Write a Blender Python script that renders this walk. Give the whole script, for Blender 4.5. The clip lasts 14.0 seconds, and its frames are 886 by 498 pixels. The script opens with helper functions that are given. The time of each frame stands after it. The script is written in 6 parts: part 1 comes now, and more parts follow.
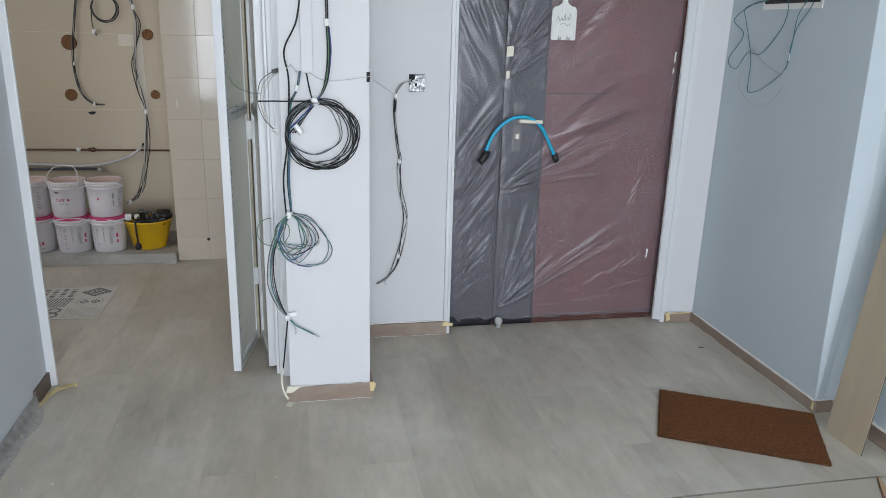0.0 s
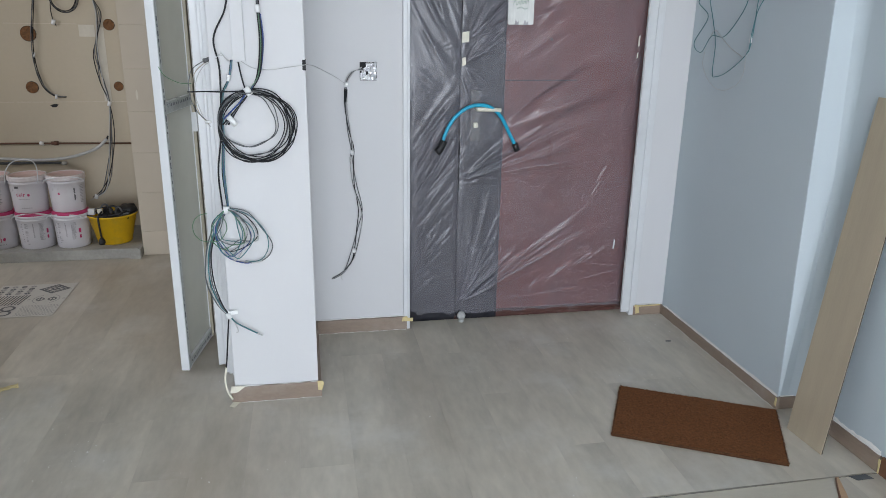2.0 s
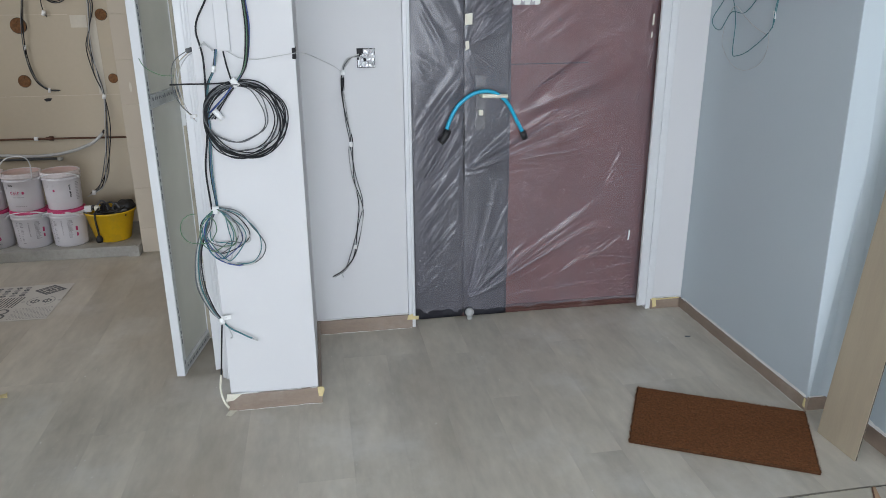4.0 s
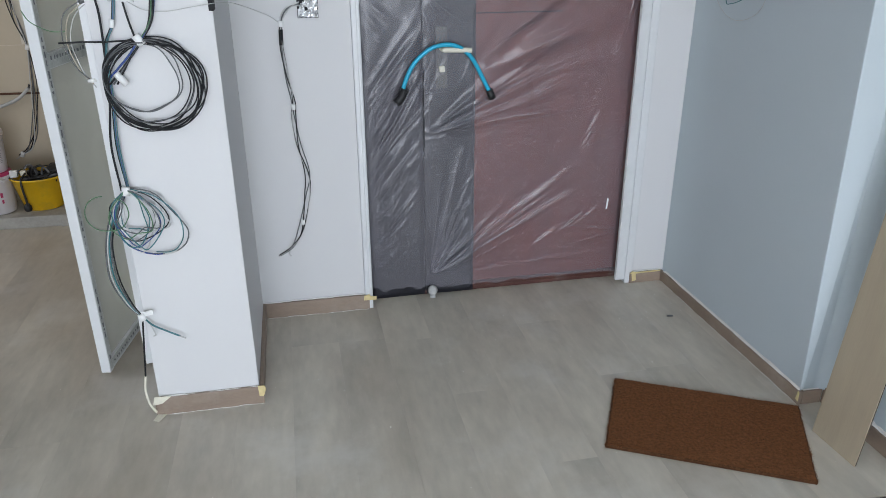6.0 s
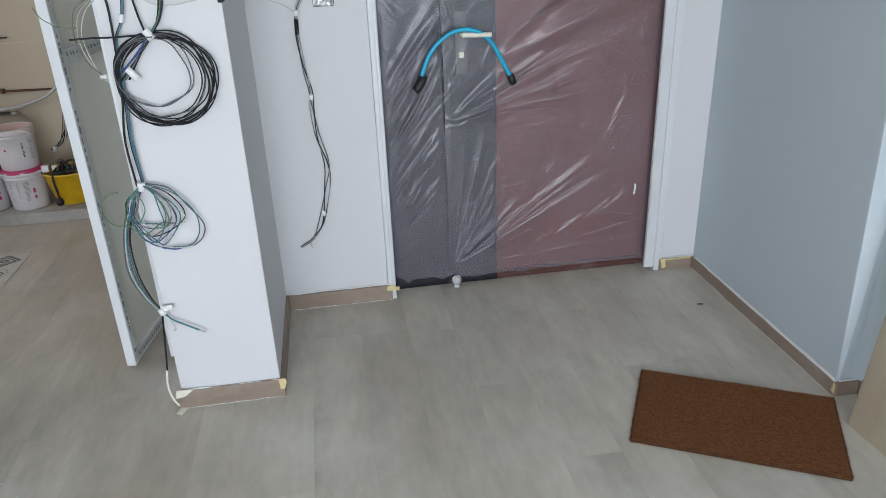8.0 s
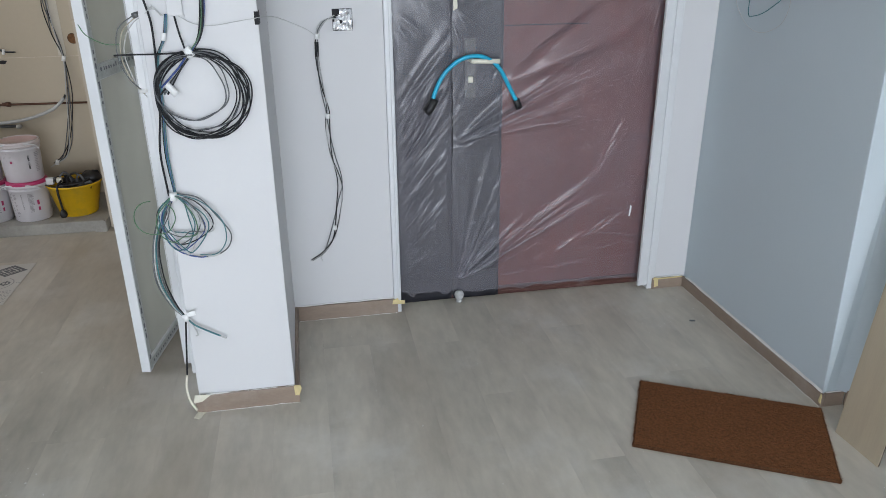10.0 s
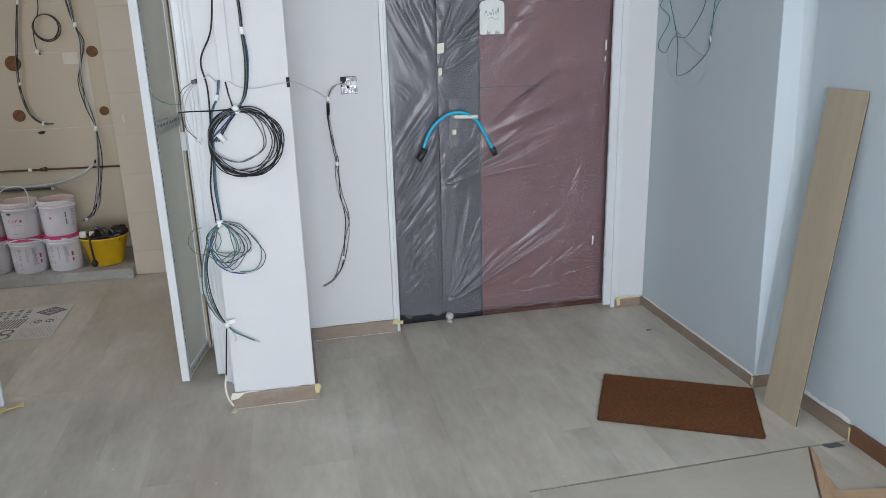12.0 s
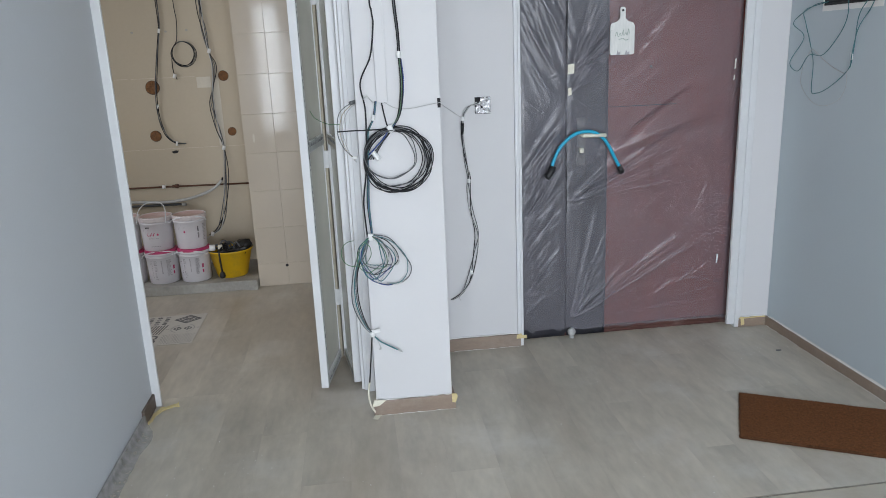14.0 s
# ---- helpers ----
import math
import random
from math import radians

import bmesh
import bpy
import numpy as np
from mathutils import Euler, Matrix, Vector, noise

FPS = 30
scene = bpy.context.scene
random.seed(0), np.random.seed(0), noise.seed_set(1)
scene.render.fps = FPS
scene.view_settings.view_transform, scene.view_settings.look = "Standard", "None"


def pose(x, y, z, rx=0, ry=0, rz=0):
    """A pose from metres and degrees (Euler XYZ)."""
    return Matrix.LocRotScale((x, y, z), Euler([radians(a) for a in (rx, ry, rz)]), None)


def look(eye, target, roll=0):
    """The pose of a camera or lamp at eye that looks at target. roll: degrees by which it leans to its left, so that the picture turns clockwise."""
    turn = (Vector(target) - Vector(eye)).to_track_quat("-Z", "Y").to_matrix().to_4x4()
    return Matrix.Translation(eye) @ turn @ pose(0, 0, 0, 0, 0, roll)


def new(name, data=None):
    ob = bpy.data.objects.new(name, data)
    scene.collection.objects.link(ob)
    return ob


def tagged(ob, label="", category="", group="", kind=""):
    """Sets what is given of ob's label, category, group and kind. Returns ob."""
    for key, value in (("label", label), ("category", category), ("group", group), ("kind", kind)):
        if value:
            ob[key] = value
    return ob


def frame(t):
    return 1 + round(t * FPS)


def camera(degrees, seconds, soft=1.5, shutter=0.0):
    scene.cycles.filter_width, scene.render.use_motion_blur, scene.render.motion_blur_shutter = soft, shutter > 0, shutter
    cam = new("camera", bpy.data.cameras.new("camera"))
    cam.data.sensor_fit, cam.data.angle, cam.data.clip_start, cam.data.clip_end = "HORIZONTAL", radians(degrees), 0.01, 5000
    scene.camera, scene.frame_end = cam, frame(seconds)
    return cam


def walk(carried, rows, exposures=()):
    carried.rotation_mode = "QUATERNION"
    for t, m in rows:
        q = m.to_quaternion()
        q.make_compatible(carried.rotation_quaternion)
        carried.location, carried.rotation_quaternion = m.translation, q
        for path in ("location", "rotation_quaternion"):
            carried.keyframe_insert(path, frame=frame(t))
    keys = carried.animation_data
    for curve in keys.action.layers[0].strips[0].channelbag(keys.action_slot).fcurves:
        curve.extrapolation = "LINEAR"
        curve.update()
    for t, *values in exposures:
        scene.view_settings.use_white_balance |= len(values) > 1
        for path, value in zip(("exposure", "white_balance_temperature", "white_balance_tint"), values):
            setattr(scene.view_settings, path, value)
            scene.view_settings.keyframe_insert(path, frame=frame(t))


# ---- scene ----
cam = camera(62.5, 14.0, soft=0.85)
PATH = [
    (0, (-0.058, 0.164, 1.504), (0.318, 2.042, 0.928), 1.6),
    (0.5, (-0.018, 0.185, 1.502), (0.375, 2.057, 0.917), 1.5),
    (1, (0.07, 0.197, 1.514), (0.49, 2.067, 0.941), 2.2),
    (1.5, (0.155, 0.207, 1.515), (0.57, 2.077, 0.941), 1.9),
    (2, (0.193, 0.225, 1.499), (0.551, 2.097, 0.893), 0.9),
    (2.2, (0.202, 0.243, 1.497), (0.541, 2.116, 0.883), 0.7),
    (4.3, (0.269, 0.439, 1.495), (0.592, 2.301, 0.84), -0.5),
    (4.5, (0.273, 0.477, 1.498), (0.613, 2.334, 0.838), -0.2),
    (5, (0.263, 0.576, 1.497), (0.658, 2.408, 0.8), 0.5),
    (5.5, (0.297, 0.656, 1.486), (0.698, 2.454, 0.707), 1.5),
    (6, (0.405, 0.737, 1.501), (0.771, 2.537, 0.71), -0.3),
    (6.5, (0.46, 0.772, 1.502), (0.789, 2.575, 0.702), -1.3),
    (7, (0.471, 0.814, 1.483), (0.729, 2.614, 0.65), -2.3),
    (7.2, (0.479, 0.812, 1.485), (0.728, 2.612, 0.651), -2.5),
    (9.3, (0.398, 0.703, 1.519), (0.726, 2.505, 0.715), -0.8),
    (9.5, (0.37, 0.7, 1.518), (0.707, 2.502, 0.718), -0.5),
    (10, (0.324, 0.669, 1.517), (0.66, 2.486, 0.75), -0.5),
    (10.5, (0.245, 0.579, 1.509), (0.614, 2.421, 0.823), -0.5),
    (11, (0.212, 0.49, 1.509), (0.638, 2.342, 0.888), 0.1),
    (11.5, (0.198, 0.288, 1.506), (0.652, 2.148, 0.93), -0.4),
    (12, (0.168, 0.087, 1.509), (0.565, 1.959, 0.928), -1.6),
    (12.5, (0.147, 0.043, 1.524), (0.471, 1.934, 0.959), -1.8),
    (13, (0.157, 0.041, 1.516), (0.435, 1.94, 0.954), -2.2),
    (13.5, (0.058, 0.04, 1.53), (0.277, 1.955, 0.995), -2.2),
    (14, (-0.139, 0.048, 1.523), (0.078, 1.966, 1.0), -2.4),
]
walk(cam, [(t, look(eye, target, roll)) for t, eye, target, roll in PATH],
     exposures=((0, 0.0), (6, 0.0), (7, 0.02), (9.5, 0.015), (11, -0.02), (14, -0.03)))

# ---- world, large lights, exposure ----
world = bpy.data.worlds.new("world")
scene.world = world
world.use_nodes = True
wn = world.node_tree.nodes
sky = wn.new("ShaderNodeTexSky")
sky.sky_type, sky.sun_disc = "NISHITA", False
sky.sun_elevation, sky.sun_rotation = radians(40), radians(150)
wn["Background"].inputs["Strength"].default_value = 0.12
world.node_tree.links.new(sky.outputs["Color"], wn["Background"].inputs["Color"])


def area_lamp(name, place, target, sx, sy, watts, colour):
    data = bpy.data.lights.new(name, "AREA")
    data.shape, data.size, data.size_y, data.energy, data.color = "RECTANGLE", sx, sy, watts, colour
    ob = new(name, data)
    ob.matrix_world = look(place, target)
    return ob


# daylight that comes in through the living room window and the balcony door
area_lamp("window_daylight", (0.25, -3.12, 1.30), (0.25, 0.0, 1.15), 2.2, 2.0, 198, (0.826, 0.895, 1.0))
area_lamp("balcony_door_daylight", (-1.54, -3.12, 1.35), (-1.54, 0.0, 1.25), 0.46, 2.1, 36, (0.81, 0.895, 1.0))
# added fill that brightens the kitchen, set in an unseen, assumed window
area_lamp("kitchen_fill", (-3.06, 4.0, 1.5), (0.0, 4.0, 0.75), 1.4, 1.0, 20, (0.95, 0.96, 1.0))

# ---- materials ----


def mat(name, colour, rough=0.6, metal=0.0, vary=0.06, scale=3.0, fine=60.0, bump=0.05, dirt=None, dirt_amount=0.0, spec=0.5,
        coord="Object", random=0.0, stretch=(1, 1, 1), rough_vary=0.1, stain=None, stain_amount=0.0):
    """A surface with broad and fine variation of tone, uneven gloss, fine relief and, if asked, dirt."""
    m = bpy.data.materials.new(name)
    m.use_nodes = True
    nt = m.node_tree
    n, l = nt.nodes, nt.links
    bsdf = n["Principled BSDF"]
    tc = n.new("ShaderNodeTexCoord")
    mp = n.new("ShaderNodeMapping")
    mp.inputs["Scale"].default_value = stretch
    l.new(tc.outputs[coord], mp.inputs["Vector"])
    vec = mp.outputs["Vector"]
    info = n.new("ShaderNodeObjectInfo")
    if random:
        add = n.new("ShaderNodeVectorMath")
        add.operation = "MULTIPLY_ADD"
        add.inputs[1].default_value = (37.0, 53.0, 11.0)
        l.new(info.outputs["Random"], add.inputs[0])
        l.new(vec, add.inputs[2])
        vec = add.outputs["Vector"]
    broad = n.new("ShaderNodeTexNoise")
    broad.inputs["Scale"].default_value, broad.inputs["Detail"].default_value = scale, 5
    grain = n.new("ShaderNodeTexNoise")
    grain.inputs["Scale"].default_value, grain.inputs["Detail"].default_value = fine, 4
    l.new(vec, broad.inputs["Vector"])
    l.new(vec, grain.inputs["Vector"])
    mix = n.new("ShaderNodeMath")
    mix.operation = "MULTIPLY_ADD"
    mix.inputs[1].default_value = 0.45
    l.new(grain.outputs["Fac"], mix.inputs[0])
    l.new(broad.outputs["Fac"], mix.inputs[2])
    value = n.new("ShaderNodeMapRange")
    value.inputs["From Min"].default_value, value.inputs["From Max"].default_value = 0.4, 1.05
    value.inputs["To Min"].default_value, value.inputs["To Max"].default_value = 1 - vary, 1 + vary
    l.new(mix.outputs[0], value.inputs["Value"])
    out = value.outputs["Result"]
    if random:
        rr = n.new("ShaderNodeMapRange")
        rr.inputs["To Min"].default_value, rr.inputs["To Max"].default_value = 1 - random, 1 + random
        l.new(info.outputs["Random"], rr.inputs["Value"])
        mu = n.new("ShaderNodeMath")
        mu.operation = "MULTIPLY"
        l.new(out, mu.inputs[0])
        l.new(rr.outputs["Result"], mu.inputs[1])
        out = mu.outputs[0]
    hsv = n.new("ShaderNodeHueSaturation")
    hsv.inputs["Color"].default_value = (*colour, 1)
    l.new(out, hsv.inputs["Value"])
    col = hsv.outputs["Color"]
    if dirt:
        dn = n.new("ShaderNodeTexNoise")
        dn.inputs["Scale"].default_value, dn.inputs["Detail"].default_value, dn.inputs["Roughness"].default_value = scale * 0.7 + 0.6, 8, 0.65
        spot = n.new("ShaderNodeNewGeometry")
        l.new(spot.outputs["Position"], dn.inputs["Vector"])
        dr = n.new("ShaderNodeMapRange")
        dr.inputs["From Min"].default_value, dr.inputs["From Max"].default_value = 0.52, 0.72
        dr.inputs["To Max"].default_value = dirt_amount
        l.new(dn.outputs["Fac"], dr.inputs["Value"])
        dm = n.new("ShaderNodeMix")
        dm.data_type = "RGBA"
        dm.inputs["B"].default_value = (*dirt, 1)
        l.new(dr.outputs["Result"], dm.inputs["Factor"])
        l.new(col, dm.inputs["A"])
        col = dm.outputs["Result"]
    if stain:
        place = n.new("ShaderNodeNewGeometry")
        sn = n.new("ShaderNodeTexNoise")
        sn.inputs["Scale"].default_value, sn.inputs["Detail"].default_value, sn.inputs["Roughness"].default_value = 0.9, 7, 0.6
        shifted = n.new("ShaderNodeMapping")
        shifted.inputs["Location"].default_value = (4.3, 1.7, 0)
        shifted.inputs["Scale"].default_value = (1.5, 0.8, 1)
        l.new(place.outputs["Position"], shifted.inputs["Vector"])
        l.new(shifted.outputs["Vector"], sn.inputs["Vector"])
        sr = n.new("ShaderNodeMapRange")
        sr.inputs["From Min"].default_value, sr.inputs["From Max"].default_value = 0.48, 0.75
        sr.inputs["To Max"].default_value = stain_amount
        l.new(sn.outputs["Fac"], sr.inputs["Value"])
        sm = n.new("ShaderNodeMix")
        sm.data_type = "RGBA"
        sm.inputs["B"].default_value = (*stain, 1)
        l.new(sr.outputs["Result"], sm.inputs["Factor"])
        l.new(col, sm.inputs["A"])
        col = sm.outputs["Result"]
    l.new(col, bsdf.inputs["Base Color"])
    rg = n.new("ShaderNodeMapRange")
    rg.inputs["From Min"].default_value, rg.inputs["From Max"].default_value = 0.3, 0.7
    rg.inputs["To Min"].default_value, rg.inputs["To Max"].default_value = max(rough - rough_vary, 0.02), min(rough + rough_vary, 1)
    l.new(broad.outputs["Fac"], rg.inputs["Value"])
    l.new(rg.outputs["Result"], bsdf.inputs["Roughness"])
    bsdf.inputs["Metallic"].default_value = metal
    bsdf.inputs["Specular IOR Level"].default_value = spec
    if bump:
        b = n.new("ShaderNodeBump")
        b.inputs["Strength"].default_value, b.inputs["Distance"].default_value = bump, 0.004
        l.new(mix.outputs[0], b.inputs["Height"])
        l.new(b.outputs["Normal"], bsdf.inputs["Normal"])
    return m


WHITE_WALL = mat("white_wall_paint", (0.625, 0.622, 0.628), 0.75, vary=0.015, scale=1.2, fine=180, bump=0.08, spec=0.3)
BLUE_WALL = mat("blue_grey_wall_paint", (0.488, 0.548, 0.580), 0.7, vary=0.02, scale=1.2, fine=160, bump=0.08, spec=0.3, dirt=(0.6, 0.62, 0.63), dirt_amount=0.10)
# blue-grey wall paint lightened to make up for little light on the left wall
LEFT_WALL_LIFTED = mat("lightened_blue_grey_wall_paint", (0.58, 0.605, 0.635), 0.7, vary=0.03, scale=0.8, fine=160, bump=0.08, spec=0.3)
DUSTY_SKIRT = mat("dusty_skirting", (0.27, 0.25, 0.24), 0.6, vary=0.2, scale=4, fine=60, bump=0.05, dirt=(0.45, 0.45, 0.46), dirt_amount=0.5)
BEIGE_WALL = mat("beige_stripped_wall", (0.47, 0.405, 0.305), 0.5, vary=0.05, scale=1.6, fine=40, bump=0.12, dirt=(0.5, 0.40, 0.26), dirt_amount=0.35)
PLASTER = mat("ceiling_plaster", (0.8, 0.8, 0.79), 0.85, vary=0.02, bump=0.06)
PLANK = mat("vinyl_plank", (0.492, 0.452, 0.382), 0.42, vary=0.25, scale=2.2, fine=11, bump=0.012, random=0.055, stretch=(3.4, 1.0, 1.0), spec=0.4, rough_vary=0.12,
            dirt=(0.63, 0.615, 0.575), dirt_amount=0.62, stain=(0.34, 0.275, 0.205), stain_amount=0.65)
SCREED = mat("subfloor", (0.10, 0.10, 0.10), 0.9, vary=0.2)
SKIRT = mat("skirting_wood", (0.26, 0.195, 0.15), 0.5, vary=0.18, scale=5, fine=60, bump=0.05, dirt=(0.42, 0.38, 0.34), dirt_amount=0.4, stretch=(1, 1, 4))
# bare brown wood, its colour darkened further for the shadow at the wall end
SHADED_BARE_SKIRT = mat("shaded_bare_skirting_wood", (0.13, 0.10, 0.08), 0.6, vary=0.25, scale=8, fine=60, bump=0.08)
OLD_SKIRT = mat("old_skirting_wood", (0.16, 0.075, 0.04), 0.45, vary=0.2, scale=5, fine=60, bump=0.05)
CAULK = mat("white_filler", (0.78, 0.77, 0.74), 0.8, vary=0.06, scale=12, fine=90, bump=0.2)
MASKING = mat("masking_tape", (0.64, 0.53, 0.27), 0.7, vary=0.15, scale=20, fine=120, bump=0.2)
CREAM_TAPE = mat("cream_tape", (0.70, 0.67, 0.56), 0.7, vary=0.12, scale=20, fine=120, bump=0.2)
TRIM = mat("white_frame_lacquer", (0.64, 0.65, 0.66), 0.4, vary=0.05, scale=6, fine=60, bump=0.06, dirt=(0.5, 0.5, 0.5), dirt_amount=0.25)
ALU = mat("white_aluminium", (0.68, 0.69, 0.70), 0.35, vary=0.03, scale=4, fine=90, bump=0.03)
FILM_EDGE = mat("protective_film", (0.52, 0.54, 0.53), 0.45, vary=0.25, scale=30, fine=120, bump=0.15)
TAN_FILM = mat("tan_protective_film", (0.36, 0.33, 0.27), 0.45, vary=0.3, scale=22, fine=90, bump=0.12)
INK = mat("printed_ink", (0.16, 0.17, 0.19), 0.6, vary=0.3, scale=40, fine=150, bump=0)
LOCK_GREY = mat("dull_lock_metal", (0.13, 0.128, 0.118), 0.5, metal=0.3, vary=0.2, scale=20, fine=80, bump=0.08)
BRASSY = mat("hinge_gasket", (0.40, 0.36, 0.28), 0.5, vary=0.25, scale=14, fine=80, bump=0.08)
DOOR_RED = mat("red_brown_door", (0.222, 0.050, 0.032), 0.35, vary=0.14, scale=3, fine=30, bump=0, stretch=(4, 4, 0.6))
DARK_SHEET = mat("dark_plastic_sheet", (0.043, 0.043, 0.054), 0.4, vary=0.2, scale=5, fine=40, bump=0)
THRESHOLD = mat("dark_red_threshold", (0.085, 0.030, 0.022), 0.5, vary=0.25, scale=6, fine=60, bump=0, dirt=(0.3, 0.26, 0.24), dirt_amount=0.4)
COIR = mat("coir_mat", (0.160, 0.066, 0.028), 0.95, vary=0.42, scale=110, fine=260, bump=1.0, spec=0.1)
# darker copy of the coir, paints shade on the mat's lit rim and side
COIR_SHADED = mat("shaded_coir_mat_edge", (0.085, 0.038, 0.018), 0.95, vary=0.5, scale=40, fine=200, bump=1.0, spec=0.1)
BOARD = mat("pale_laminate", (0.40, 0.335, 0.245), 0.45, vary=0.10, scale=2.5, fine=30, bump=0.03, stretch=(1, 9, 0.7))
LOOSE = mat("pale_flooring", (0.46, 0.42, 0.345), 0.45, vary=0.10, scale=2.5, fine=30, bump=0.02, stretch=(1, 5, 1), dirt=(0.58, 0.56, 0.52), dirt_amount=0.4)
BOARD_CORE = mat("laminate_core", (0.07, 0.055, 0.04), 0.9, vary=0.2, scale=30, fine=120)
CARDBOARD = mat("brown_cardboard", (0.47, 0.31, 0.19), 0.9, vary=0.15, scale=14, fine=90, bump=0.1)
TILE = mat("cream_glazed_tile", (0.545, 0.48, 0.39), 0.10, vary=0.03, scale=4, fine=18, bump=0.05, random=0.03, rough_vary=0.05)
GROUT = mat("tile_grout", (0.62, 0.55, 0.45), 0.9, vary=0.15, scale=30, fine=120)
CEMENT = mat("plinth_cement", (0.36, 0.35, 0.32), 0.85, vary=0.2, scale=9, fine=70, bump=0.3, dirt=(0.22, 0.21, 0.2), dirt_amount=0.5)
TUB = mat("white_tub_plastic", (0.66, 0.64, 0.67), 0.35, vary=0.04, scale=8, fine=60, bump=0.02, dirt=(0.6, 0.45, 0.45), dirt_amount=0.15)
LID = mat("pinkish_lid_plastic", (0.60, 0.42, 0.40), 0.4, vary=0.1, scale=10, fine=60, bump=0.03, dirt=(0.8, 0.76, 0.75), dirt_amount=0.4)
MAGENTA = mat("magenta_print", (0.48, 0.04, 0.14), 0.4, vary=0.08, bump=0)
PALE_PRINT = mat("grey_print", (0.36, 0.34, 0.36), 0.5, vary=0.2, scale=30, bump=0)
BLACK_PRINT = mat("black_print", (0.03, 0.03, 0.035), 0.5, vary=0.1, bump=0)
YELLOW = mat("yellow_bucket_plastic", (0.72, 0.44, 0.01), 0.45, vary=0.1, scale=8, fine=60, bump=0.05, dirt=(0.30, 0.22, 0.06), dirt_amount=0.6)
BLACK_CABLE = mat("black_cable", (0.012, 0.013, 0.015), 0.5, vary=0.2, scale=30, fine=120, bump=0, spec=0.25)
GREY_CABLE = mat("grey_cable", (0.10, 0.105, 0.11), 0.45, vary=0.2, scale=30, fine=120, bump=0)
PALE_CABLE = mat("pale_grey_cable", (0.45, 0.45, 0.44), 0.5, vary=0.15, scale=30, fine=120, bump=0)
GREEN_CABLE = mat("green_cable", (0.075, 0.17, 0.085), 0.4, vary=0.2, scale=30, bump=0)
TEAL_CABLE = mat("teal_cable", (0.03, 0.14, 0.16), 0.4, vary=0.2, scale=30, bump=0)
BLUE_CABLE = mat("blue_cable", (0.02, 0.05, 0.20), 0.4, vary=0.2, scale=30, bump=0)
WHITE_TAPE = mat("white_tape", (0.78, 0.78, 0.77), 0.6, vary=0.06, scale=40, fine=120, bump=0.1)
CYAN = mat("cyan_hose", (0.012, 0.36, 0.55), 0.35, vary=0.08, scale=20, bump=0.02)
BLACK = mat("black_rubber", (0.012, 0.012, 0.013), 0.5, vary=0.15, scale=30, bump=0.05)
COPPER = mat("tarnished_copper", (0.12, 0.058, 0.038), 0.5, metal=0.4, vary=0.35, scale=14, fine=60, bump=0.05)
CORK = mat("brown_wall_plug", (0.17, 0.08, 0.032), 0.9, vary=0.5, scale=60, fine=200, bump=0.6)
FOIL = mat("foil", (0.82, 0.82, 0.84), 0.30, metal=0.85, vary=0.2, scale=60, fine=200, bump=0.6)
# near-black fill that paints the shade inside gaps, grooves and open holes
CAVITY = mat("cavity_shade", (0.02, 0.02, 0.022), 0.9, vary=0.3, scale=20)
SIGN = mat("whitewashed_wood", (0.70, 0.70, 0.67), 0.7, vary=0.12, scale=14, fine=60, bump=0.1, stretch=(6, 1, 1))
SIGN_INK = mat("green_ink", (0.12, 0.22, 0.16), 0.6, vary=0.2, bump=0)
PAPER = mat("printed_paper", (0.56, 0.54, 0.50), 0.6, vary=0.08, scale=8, fine=60, bump=0.02)
PATCH = mat("pale_patch", (0.58, 0.54, 0.46), 0.8, vary=0.1, scale=14, fine=80, bump=0.15)
LID_RIM = mat("milky_lid_rim", (0.66, 0.60, 0.60), 0.3, vary=0.08, scale=14, fine=60, bump=0.02)
PATTERN = mat("pattern_ink", (0.13, 0.13, 0.135), 0.6, vary=0.25, scale=20, bump=0)
PATTERN_GREY = mat("pattern_grey", (0.33, 0.32, 0.31), 0.6, vary=0.25, scale=20, bump=0)
DUST = mat("plaster_crumbs", (0.70, 0.69, 0.66), 0.9, vary=0.1)
WIN_FRAME = mat("window_frame_white", (0.8, 0.8, 0.8), 0.35, vary=0.03)


